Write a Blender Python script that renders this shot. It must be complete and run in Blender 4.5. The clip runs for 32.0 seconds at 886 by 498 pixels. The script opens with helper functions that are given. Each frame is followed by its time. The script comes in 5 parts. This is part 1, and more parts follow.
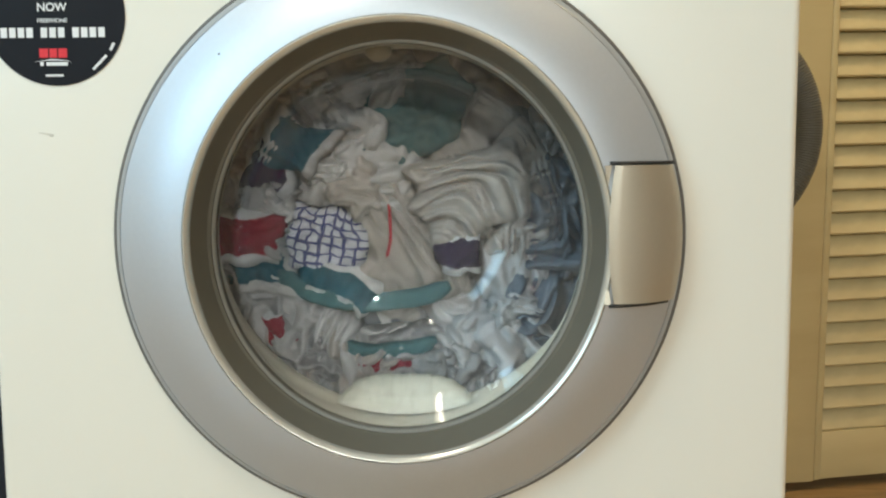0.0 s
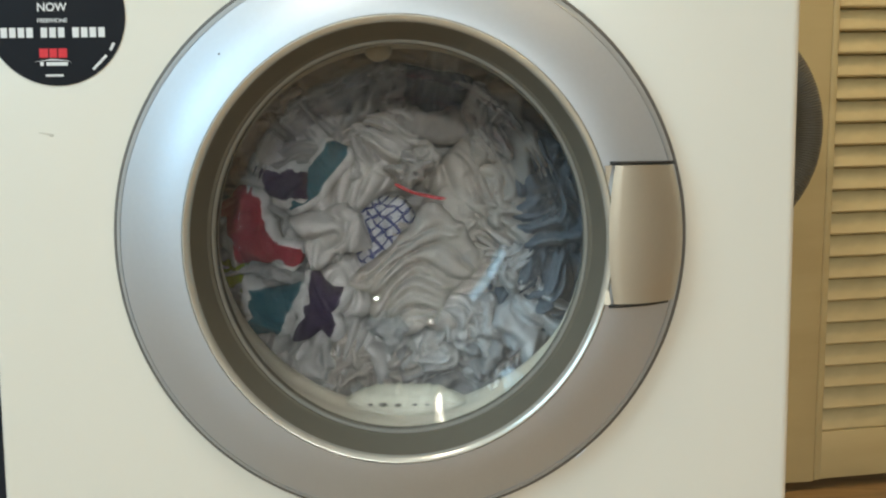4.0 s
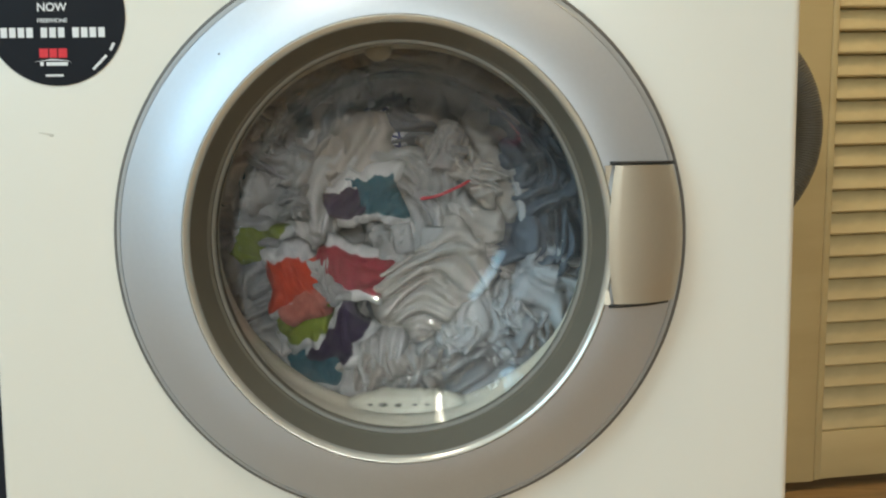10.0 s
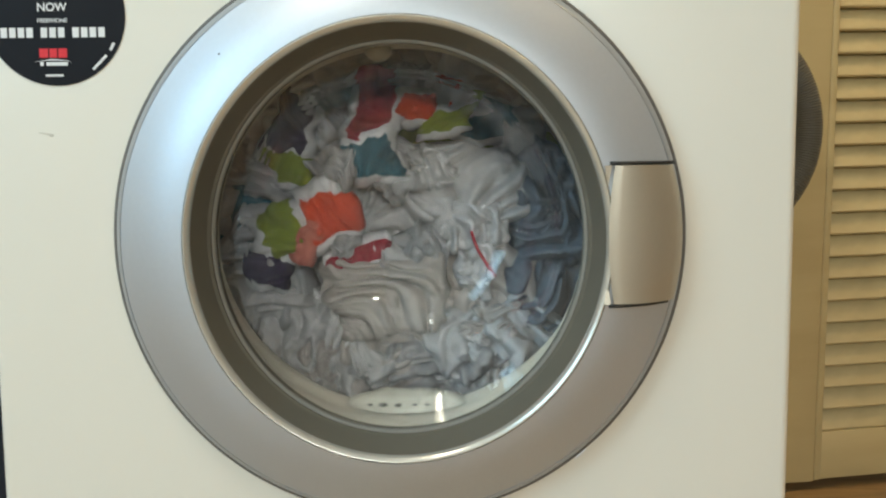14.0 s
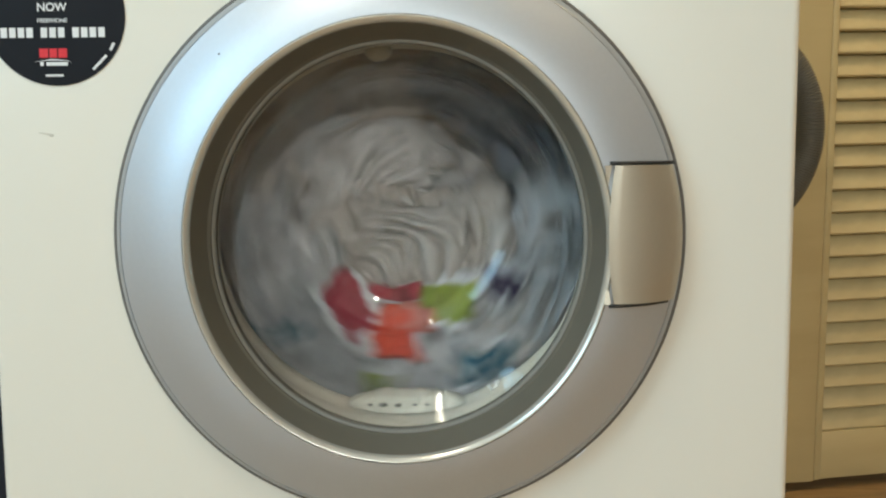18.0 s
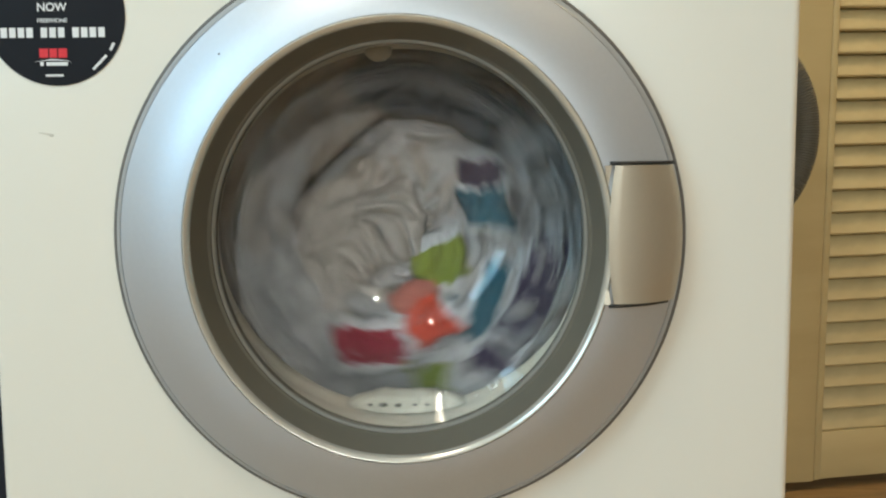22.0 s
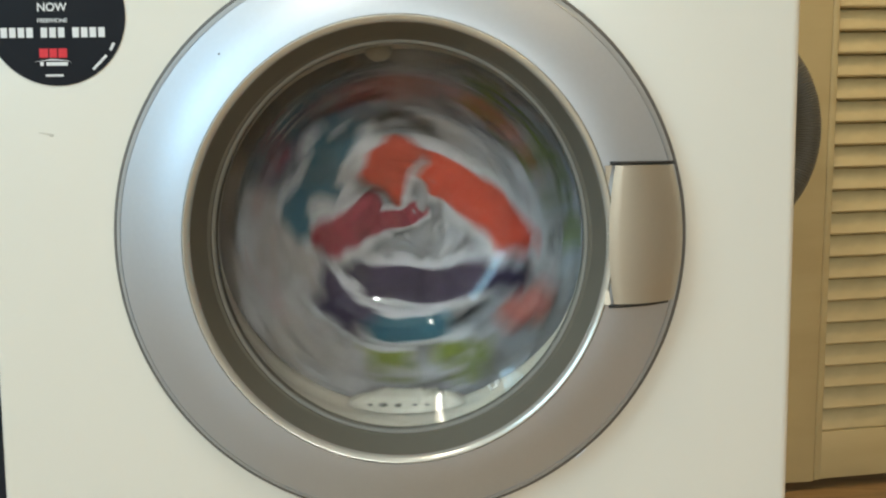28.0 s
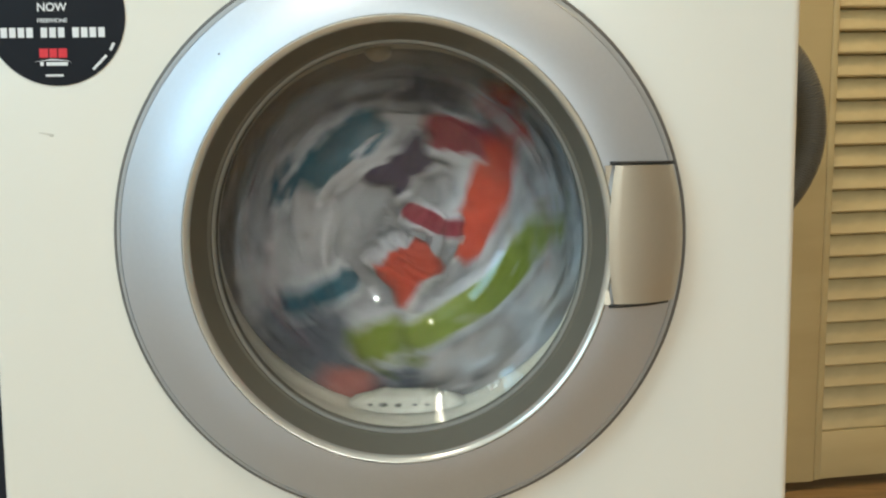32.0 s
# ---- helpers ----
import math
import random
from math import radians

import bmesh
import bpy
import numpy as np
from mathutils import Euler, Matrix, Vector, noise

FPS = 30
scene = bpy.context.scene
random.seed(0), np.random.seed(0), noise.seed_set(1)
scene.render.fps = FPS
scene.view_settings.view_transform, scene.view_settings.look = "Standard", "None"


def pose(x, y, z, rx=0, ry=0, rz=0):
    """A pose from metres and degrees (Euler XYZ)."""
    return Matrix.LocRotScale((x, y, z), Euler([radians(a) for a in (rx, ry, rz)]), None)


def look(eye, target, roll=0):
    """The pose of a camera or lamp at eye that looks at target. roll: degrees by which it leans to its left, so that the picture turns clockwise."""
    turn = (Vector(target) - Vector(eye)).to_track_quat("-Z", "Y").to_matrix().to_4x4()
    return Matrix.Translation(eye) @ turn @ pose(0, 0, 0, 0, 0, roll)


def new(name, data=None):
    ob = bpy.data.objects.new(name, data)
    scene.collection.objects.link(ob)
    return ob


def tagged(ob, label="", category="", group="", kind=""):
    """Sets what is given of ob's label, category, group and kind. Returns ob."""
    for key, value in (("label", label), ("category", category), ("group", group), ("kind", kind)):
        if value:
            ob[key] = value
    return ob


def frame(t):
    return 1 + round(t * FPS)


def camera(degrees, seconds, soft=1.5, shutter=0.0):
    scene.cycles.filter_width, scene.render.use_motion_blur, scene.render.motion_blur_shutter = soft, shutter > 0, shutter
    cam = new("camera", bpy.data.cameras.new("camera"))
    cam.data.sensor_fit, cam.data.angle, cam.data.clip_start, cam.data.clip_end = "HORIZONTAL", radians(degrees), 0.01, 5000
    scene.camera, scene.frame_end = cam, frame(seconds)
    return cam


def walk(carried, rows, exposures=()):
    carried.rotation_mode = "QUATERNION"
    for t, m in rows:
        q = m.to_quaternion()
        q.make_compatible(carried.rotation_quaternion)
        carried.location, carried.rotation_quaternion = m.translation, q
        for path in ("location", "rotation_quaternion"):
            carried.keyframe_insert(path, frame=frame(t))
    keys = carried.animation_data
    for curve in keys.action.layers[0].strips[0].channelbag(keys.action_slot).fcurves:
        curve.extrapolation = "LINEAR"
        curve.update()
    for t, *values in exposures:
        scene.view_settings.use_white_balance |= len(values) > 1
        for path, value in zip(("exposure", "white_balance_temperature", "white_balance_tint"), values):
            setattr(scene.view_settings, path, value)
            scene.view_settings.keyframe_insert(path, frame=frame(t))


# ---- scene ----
cam = camera(50, 32.0, soft=2.2, shutter=0.7)
EYE = (0.032, -0.709, 0.487)
CAM_POSE = pose(*EYE, 84.0, 0, 0) @ pose(0, 0, 0, 0, 0, -0.5)
walk(cam, [(0, CAM_POSE), (32, CAM_POSE)], exposures=[(0, 0.22), (1, 0.20), (2, 0.11), (3, 0.06), (27.5, 0.06), (29, 0.10), (30, 0.13), (32, 0.13)])

# ---- world and lights ----
world = bpy.data.worlds.new("world")
scene.world = world
world.use_nodes = True
wn = world.node_tree.nodes
sky = wn.new("ShaderNodeTexSky")
sky.sky_type, sky.sun_disc = "NISHITA", False
sky.sun_elevation, sky.sun_rotation = radians(35), radians(-60)
wn["Background"].inputs[1].default_value = 0.1
world.node_tree.links.new(sky.outputs[0], wn["Background"].inputs[0])


def area_lamp(name, m, sx, sy, power, colour):
    data = bpy.data.lights.new(name, "AREA")
    data.shape, data.size, data.size_y, data.energy, data.color = "RECTANGLE", sx, sy, power, colour
    ob = new(name, data)
    ob.matrix_world = m
    return ob


# daylight in the window's opening, and the warm ceiling strip
area_lamp("window_daylight", look((-1.56, -1.48, 1.45), (0.0, -1.48, 1.45)), 1.2, 1.26, 31, (0.46, 0.79, 1.0))
area_lamp("strip_glow", look((-0.6, -0.9, 2.33), (-0.6, -0.9, 0)), 0.055, 0.9, 13, (0.98, 0.92, 0.76))
# unseen spotlight, added to brighten the load from the front
area_lamp("front_fill", look((0.4, -5.05, 1.75), (-0.1, 0.0, 0.42)), 0.09, 0.09, 64, (0.88, 0.95, 0.95))
# unseen warm lamp, added to warm the panel's right side and the louvres
area_lamp("warm_fill", look((1.15, 0.15, 2.33), (1.15, 0.15, 0)), 0.42, 0.42, 12, (1.0, 0.66, 0.28))


# ---- materials ----
def material(name, colour, rough=0.5, metal=0.0, vary=0.12, grain=40.0, bump=0.1, grain_bump=400.0, stretch=(1, 1, 1),
             stain=None, stain_scale=3.0, coat=0.0, rough_vary=0.08):
    m = bpy.data.materials.new(name)
    m.use_nodes = True
    nt = m.node_tree
    n, link = nt.nodes, nt.links.new
    b = n["Principled BSDF"]
    b.inputs["Metallic"].default_value = metal
    b.inputs["Coat Weight"].default_value = coat
    co = n.new("ShaderNodeTexCoord")
    mp = n.new("ShaderNodeMapping")
    mp.inputs["Scale"].default_value = stretch
    link(co.outputs["Object"], mp.inputs[0])
    fine, broad = n.new("ShaderNodeTexNoise"), n.new("ShaderNodeTexNoise")
    fine.inputs["Scale"].default_value, fine.inputs["Detail"].default_value = grain, 4
    broad.inputs["Scale"].default_value, broad.inputs["Detail"].default_value = stain_scale, 5
    link(mp.outputs[0], fine.inputs[0])
    link(mp.outputs[0], broad.inputs[0])
    mix = n.new("ShaderNodeMix")
    mix.data_type = "RGBA"
    mix.inputs[6].default_value = (*[c * (1 - vary) for c in colour], 1)
    mix.inputs[7].default_value = (*[min(1, c * (1 + vary)) for c in colour], 1)
    link(fine.outputs[0], mix.inputs[0])
    ramp = n.new("ShaderNodeMapRange")
    ramp.inputs[1].default_value, ramp.inputs[2].default_value = 0.48, 0.75
    link(broad.outputs[0], ramp.inputs[0])
    two = n.new("ShaderNodeMix")
    two.data_type = "RGBA"
    link(ramp.outputs[0], two.inputs[0])
    link(mix.outputs[2], two.inputs[6])
    two.inputs[7].default_value = (*(stain or [c * (1 - vary) for c in colour]), 1)
    link(two.outputs[2], b.inputs["Base Color"])
    rr = n.new("ShaderNodeMapRange")
    rr.inputs[3].default_value, rr.inputs[4].default_value = max(0, rough - rough_vary), min(1, rough + rough_vary)
    link(broad.outputs[0], rr.inputs[0])
    link(rr.outputs[0], b.inputs["Roughness"])
    if bump:
        bn, bp = n.new("ShaderNodeTexNoise"), n.new("ShaderNodeBump")
        bn.inputs["Scale"].default_value, bn.inputs["Detail"].default_value = grain_bump, 3
        link(mp.outputs[0], bn.inputs[0])
        bp.inputs["Strength"].default_value, bp.inputs["Distance"].default_value = bump, 0.002
        link(bn.outputs[0], bp.inputs["Height"])
        link(bp.outputs[0], b.inputs["Normal"])
    return m


ENAMEL = material("white_enamel", (0.81, 0.775, 0.685), 0.32, 0, 0.012, 8, 0.02, 900, rough_vary=0.04, coat=0.15)
SILVER = material("silver_paint", (0.585, 0.62, 0.67), 0.48, 0.7, 0.03, 300, 0.03, 1500, rough_vary=0.03)
HANDLE = material("handle_silver", (0.53, 0.48, 0.39), 0.48, 0.7, 0.03, 300, 0.03, 1500, rough_vary=0.03)
CHROME = material("polished_lip", (0.68, 0.65, 0.58), 0.22, 0.55, 0.02, 50, 0.0)
TRIM = material("dark_grey_plastic", (0.138, 0.126, 0.100), 0.6, 0, 0.06, 60, 0.05, 700)
EDGE = material("grey_edge_plastic", (0.13, 0.125, 0.12), 0.45, 0.2, 0.06, 60, 0.03, 700)
BEVEL = material("grey_bevel", (0.46, 0.48, 0.51), 0.42, 0.65, 0.04, 200, 0.02, 900)
GAP = material("shadow_gap_plastic", (0.02, 0.02, 0.02), 0.6)
TRIM.node_tree.nodes["Principled BSDF"].inputs["Specular IOR Level"].default_value = 0.1
BEAD = material("grey_bead", (0.21, 0.20, 0.175), 0.55, 0, 0.05)
RUBBER = material("grey_rubber", (0.48, 0.44, 0.35), 0.5, 0, 0.08, 30, 0.1, 300, stain=(0.29, 0.27, 0.22), stain_scale=14)
PALE_RUBBER = material("pale_rubber", (0.33, 0.30, 0.24), 0.5, 0, 0.08, 40, 0.1, 300)
STEEL = material("drum_steel", (0.50, 0.46, 0.40), 0.3, 1.0, 0.05, 60, 0.05, 500)
HOLE = material("drum_hole", (0.01, 0.01, 0.01), 0.8)
BLACK = material("black_vinyl", (0.006, 0.006, 0.009), 0.5, 0, 0.1, 100, 0.02, 900)
BLACK.node_tree.nodes["Principled BSDF"].inputs["Specular IOR Level"].default_value = 0.2
PRINT = material("white_print", (0.78, 0.78, 0.78), 0.4, 0, 0.03)
RED_PRINT = material("red_print", (0.68, 0.02, 0.03), 0.4, 0, 0.03)
LOUVRE = material("cream_gloss_paint", (0.56, 0.455, 0.235), 0.42, 0, 0.06, 25, 0.12, 180, stretch=(0.3, 1, 1.2), stain=(0.46, 0.35, 0.17), stain_scale=9)
SLAT = material("grubby_cream_paint", (0.56, 0.455, 0.235), 0.45, 0, 0.08, 40, 0.12, 180, stretch=(0.6, 1, 1), stain=(0.51, 0.41, 0.21), stain_scale=34)
HOSE = material("grey_hose", (0.12, 0.115, 0.095), 0.42, 0, 0.08, 60, 0.05, 300)
WALL = material("cream_wall", (0.74, 0.71, 0.64), 0.8, 0, 0.04, 30, 0.15, 120)
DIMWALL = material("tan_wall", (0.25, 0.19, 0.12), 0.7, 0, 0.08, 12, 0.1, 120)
CEIL = material("white_ceiling", (0.75, 0.74, 0.70), 0.85, 0, 0.03, 30, 0.1, 120)
WOOD = material("oak_floor", (0.40, 0.265, 0.13), 0.24, 0, 0.25, 18, 0.12, 160, stretch=(1, 9, 1), stain=(0.22, 0.155, 0.08), stain_scale=6)
GAP_DARK = material("dark_gap_panel", (0.05, 0.055, 0.075), 0.5, 0, 0.1, 40)


def cloth(name, colour, nap=0.5, vary=0.1, crease=42.0):
    m = material(name, colour, 0.9, 0, vary, 55, nap, 900, stain=[c * 0.86 for c in colour], stain_scale=16, rough_vary=0.05)
    b = m.node_tree.nodes["Principled BSDF"]
    b.inputs["Sheen Weight"].default_value = 0.03
    # sharp wrinkles of wet, wrung cloth over the nap
    nt = m.node_tree
    n, link = nt.nodes, nt.links.new
    co, ridge = n.new("ShaderNodeTexCoord"), n.new("ShaderNodeTexNoise")
    link(co.outputs["Object"], ridge.inputs[0])
    ridge.noise_type, ridge.normalize = "RIDGED_MULTIFRACTAL", True
    ridge.inputs["Scale"].default_value, ridge.inputs["Detail"].default_value = crease, 3
    ridge.inputs["Distortion"].default_value = 0.6
    wrinkle = n.new("ShaderNodeBump")
    wrinkle.inputs["Strength"].default_value, wrinkle.inputs["Distance"].default_value = 0.32, 0.004
    link(ridge.outputs[0], wrinkle.inputs["Height"])
    link(b.inputs["Normal"].links[0].from_socket, wrinkle.inputs["Normal"])
    link(wrinkle.outputs[0], b.inputs["Normal"])
    return m


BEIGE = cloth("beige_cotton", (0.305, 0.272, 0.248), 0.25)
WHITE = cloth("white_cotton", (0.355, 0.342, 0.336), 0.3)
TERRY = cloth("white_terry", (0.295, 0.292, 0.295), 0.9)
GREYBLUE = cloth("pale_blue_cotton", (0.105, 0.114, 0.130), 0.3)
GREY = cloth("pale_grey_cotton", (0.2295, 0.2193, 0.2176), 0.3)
TEAL = cloth("teal_terry", (0.0008, 0.068, 0.1), 0.9, 0.2)
MINT = cloth("mint_cotton", (0.03825, 0.102, 0.1105), 0.3)
PURPLE = cloth("purple_terry", (0.0144, 0.0032, 0.032), 0.9, 0.2)
RED = cloth("crimson_terry", (0.216, 0.0036, 0.018), 0.9, 0.15)
ORANGE = cloth("orange_terry", (0.435, 0.03, 0.003), 0.9, 0.12)
CORAL = cloth("coral_terry", (0.375, 0.105, 0.075), 0.9, 0.12)
LIME = cloth("lime_terry", (0.152, 0.188, 0.0064), 0.9, 0.15)


def striped(m, lo, hi, wobble=0.05):
    """White terry to either side of a dyed stripe that runs along the cloth."""
    nt = m.node_tree
    n, link = nt.nodes, nt.links.new
    co, sep = n.new("ShaderNodeTexCoord"), n.new("ShaderNodeSeparateXYZ")
    link(co.outputs["UV"], sep.inputs[0])
    nz = n.new("ShaderNodeTexNoise")
    nz.inputs["Scale"].default_value, nz.inputs["Detail"].default_value = 9, 4
    link(co.outputs["UV"], nz.inputs[0])
    shift = n.new("ShaderNodeMath")
    shift.operation = "MULTIPLY_ADD"
    shift.inputs[1].default_value = wobble * 2
    link(nz.outputs[0], shift.inputs[0])
    link(sep.outputs[1], shift.inputs[2])
    sides = []
    for edge, flip in ((lo + wobble, 1), (hi + wobble, -1)):
        mr = n.new("ShaderNodeMapRange")
        mr.inputs[1].default_value, mr.inputs[2].default_value = edge - 0.015, edge + 0.015
        if flip < 0:
            mr.inputs[3].default_value, mr.inputs[4].default_value = 1, 0
        link(shift.outputs[0], mr.inputs[0])
        sides.append(mr)
    both = n.new("ShaderNodeMath")
    both.operation = "MULTIPLY"
    link(sides[0].outputs[0], both.inputs[0])
    link(sides[1].outputs[0], both.inputs[1])
    mix = n.new("ShaderNodeMix")
    mix.data_type = "RGBA"
    mix.inputs[6].default_value = (0.46, 0.455, 0.46, 1)
    b = n["Principled BSDF"]
    dye = b.inputs["Base Color"].links[0].from_socket
    link(both.outputs[0], mix.inputs[0])
    link(dye, mix.inputs[7])
    link(mix.outputs[2], b.inputs["Base Color"])


for m in (PURPLE, RED, ORANGE, LIME, TEAL):
    striped(m, 0.2, 0.8)
RED_LINE = cloth("red_woven_line", (0.34, 0.02, 0.03), 0.3)

# woven navy checks on white cotton
CHECK = cloth("checked_cotton", (0.38, 0.38, 0.41), 0.3)
nt = CHECK.node_tree
co = nt.nodes.new("ShaderNodeTexCoord")
sep = nt.nodes.new("ShaderNodeSeparateXYZ")
nt.links.new(co.outputs["UV"], sep.inputs[0])
lines = []
for axis in (0, 1):
    mul, fr, lt = [nt.nodes.new("ShaderNodeMath") for _ in range(3)]
    mul.operation, fr.operation, lt.operation = "MULTIPLY", "FRACT", "LESS_THAN"
    mul.inputs[1].default_value, lt.inputs[1].default_value = 7.0, 0.25
    nt.links.new(sep.outputs[axis], mul.inputs[0])
    nt.links.new(mul.outputs[0], fr.inputs[0])
    nt.links.new(fr.outputs[0], lt.inputs[0])
    lines.append(lt)
mx = nt.nodes.new("ShaderNodeMath")
mx.operation = "MAXIMUM"
nt.links.new(lines[0].outputs[0], mx.inputs[0])
nt.links.new(lines[1].outputs[0], mx.inputs[1])
weave = nt.nodes.new("ShaderNodeMix")
weave.data_type = "RGBA"
weave.inputs[7].default_value = (0.035, 0.045, 0.13, 1)
old = nt.nodes["Principled BSDF"].inputs["Base Color"].links[0].from_socket
nt.links.new(old, weave.inputs[6])
nt.links.new(mx.outputs[0], weave.inputs[0])
nt.links.new(weave.outputs[2], nt.nodes["Principled BSDF"].inputs["Base Color"])

GLASS = bpy.data.materials.new("door_glass")
GLASS.use_nodes = True
gb = GLASS.node_tree.nodes["Principled BSDF"]
gb.inputs["Base Color"].default_value = (0.965, 0.965, 0.96, 1)
gb.inputs["Transmission Weight"].default_value = 1.0
gb.inputs["Roughness"].default_value = 0.0
gb.inputs["IOR"].default_value = 1.37
# uneven pale veil that puts the haze of reflections into the glass itself
gn, glink = GLASS.node_tree.nodes, GLASS.node_tree.links.new
veil, veil_noise, veil_range = gn.new("ShaderNodeBsdfDiffuse"), gn.new("ShaderNodeTexNoise"), gn.new("ShaderNodeMapRange")
veil.inputs[0].default_value = (0.8, 0.8, 0.78, 1)
veil_co, veil_mix = gn.new("ShaderNodeTexCoord"), gn.new("ShaderNodeMixShader")
veil_noise.inputs["Scale"].default_value, veil_noise.inputs["Detail"].default_value = 14, 5
glink(veil_co.outputs["Object"], veil_noise.inputs[0])
veil_range.inputs[1].default_value, veil_range.inputs[2].default_value = 0.3, 0.7
veil_range.inputs[3].default_value, veil_range.inputs[4].default_value = 0.006, 0.019
glink(veil_noise.outputs[0], veil_range.inputs[0])
glink(veil_range.outputs[0], veil_mix.inputs[0])
glink(gb.outputs[0], veil_mix.inputs[1])
glink(veil.outputs[0], veil_mix.inputs[2])
glink(veil_mix.outputs[0], gn["Material Output"].inputs[0])


def glow(name, colour, power):
    m = bpy.data.materials.new(name)
    m.use_nodes = True
    b = m.node_tree.nodes["Principled BSDF"]
    b.inputs["Base Color"].default_value = (0.8, 0.8, 0.78, 1)
    b.inputs["Emission Color"].default_value = (*colour, 1)
    b.inputs["Emission Strength"].default_value = power
    return m


DIFFUSER = glow("lit_diffuser", (1.0, 0.84, 0.6), 3.0)


# ---- mesh helpers ----
def part(name, bm, mat, parent=None, label="", smooth=True):
    me = bpy.data.meshes.new(name)
    bmesh.ops.recalc_face_normals(bm, faces=bm.faces)
    bm.to_mesh(me)
    bm.free()
    if smooth:
        me.shade_smooth()
    me.materials.append(mat)
    ob = new(name, me)
    ob.parent = parent
    if label:
        ob["label"] = label
    return ob


def box(x0, x1, y0, y1, z0, z1, bevel=0.0, seg=2):
    bm = bmesh.new()
    bmesh.ops.create_cube(bm, size=1, matrix=Matrix.Translation(((x0 + x1) / 2, (y0 + y1) / 2, (z0 + z1) / 2)) @ Matrix.Diagonal((x1 - x0, y1 - y0, z1 - z0, 1)))
    if bevel:
        bmesh.ops.bevel(bm, geom=bm.edges[:], offset=bevel, segments=seg, affect="EDGES", profile=0.5)
    return bm


def lathe(profile, seg=128, closed=True, start=0.0, sweep=360.0):
    """Turn (radius, height ratio, depth) points round the y axis."""
    bm = bmesh.new()
    whole = sweep >= 360
    n = seg if whole else seg + 1
    rings = []
    for k in range(n):
        a = radians(start + sweep * k / seg)
        rings.append([bm.verts.new((r * math.cos(a), y, r * e * math.sin(a))) for r, e, y in profile])
    m = len(profile)
    for k in range(seg):
        p, q = rings[k], rings[(k + 1) % n]
        for i in range(m if closed else m - 1):
            j = (i + 1) % m
            bm.faces.new((p[i], p[j], q[j], q[i]))
    if closed and not whole:
        bm.faces.new(rings[0])
        bm.faces.new(rings[-1][::-1])
    return bm


def sharp(ob, degrees=35):
    ob.data.set_sharp_from_angle(angle=radians(degrees))
    return ob


# ---- room ----
BACK = 0.85
tagged(part("floor", box(-1.6, 1.7, -5.2, BACK, -0.05, 0.0), WOOD, smooth=False), "warm brown oak floor boards", "floor", kind="structure")
tagged(part("ceiling", box(-1.6, 1.7, -5.2, BACK, 2.4, 2.45), CEIL, smooth=False), "plain white ceiling", "ceiling", kind="structure")
tagged(part("wall_north", box(-1.6, 1.7, BACK, BACK + 0.1, -0.05, 2.45), WALL, smooth=False), "plain cream wall behind the machine", "wall", kind="structure")
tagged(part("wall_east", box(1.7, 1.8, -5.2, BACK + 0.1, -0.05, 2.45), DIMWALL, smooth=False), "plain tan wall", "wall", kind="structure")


tagged(part("wall_south", box(-1.7, 1.8, -5.3, -5.2, -0.05, 2.45), WALL, smooth=False), "plain cream wall", "wall", kind="structure")


def west_wall():
    bm = bmesh.new()
    for y0, y1, z0, z1 in ((-5.2, -2.11, -0.05, 2.45), (-0.85, BACK + 0.1, -0.05, 2.45), (-2.11, -0.85, -0.05, 0.79), (-2.11, -0.85, 2.11, 2.45)):
        bmesh.ops.create_cube(bm, size=1, matrix=Matrix.Translation((-1.65, (y0 + y1) / 2, (z0 + z1) / 2)) @ Matrix.Diagonal((0.1, y1 - y0, z1 - z0, 1)))
    return tagged(part("wall_west", bm, WALL, smooth=False), "plain cream wall with a tall window opening", "wall", kind="structure")


west_wall()


def light_block():
    """Unseen side walls and head, added to keep light out behind the louvred door."""
    bm = bmesh.new()
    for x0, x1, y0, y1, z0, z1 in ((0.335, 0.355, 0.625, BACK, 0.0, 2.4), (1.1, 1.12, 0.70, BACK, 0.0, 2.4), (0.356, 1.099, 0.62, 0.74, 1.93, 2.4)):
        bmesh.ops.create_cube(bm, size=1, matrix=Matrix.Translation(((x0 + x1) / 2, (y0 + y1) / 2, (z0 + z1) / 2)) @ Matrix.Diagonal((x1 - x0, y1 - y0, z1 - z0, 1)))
    return tagged(part("wall_light_block", bm, DIMWALL, smooth=False), "unseen plain tan walls added behind the louvred door to block light", "wall", kind="structure")


light_block()


def lamp_fitting(label, x, y, hx, hy):
    fitting = tagged(new("ceiling_light"), label, "lamp")
    fitting.location = (x, y, 2.4)
    part("housing", box(-hx - 0.02, hx + 0.02, -hy - 0.02, hy + 0.02, -0.03, 0.0, 0.006), CEIL, fitting)
    part("diffuser", box(-hx, hx, -hy, hy, -0.06, -0.031, 0.01), DIFFUSER, fitting)


lamp_fitting("white ceiling strip light with a lit diffuser", -0.6, -0.9, 0.06, 0.47)
lamp_fitting("unseen square warm ceiling light, added to warm the right side", 1.15, 0.15, 0.21, 0.21)


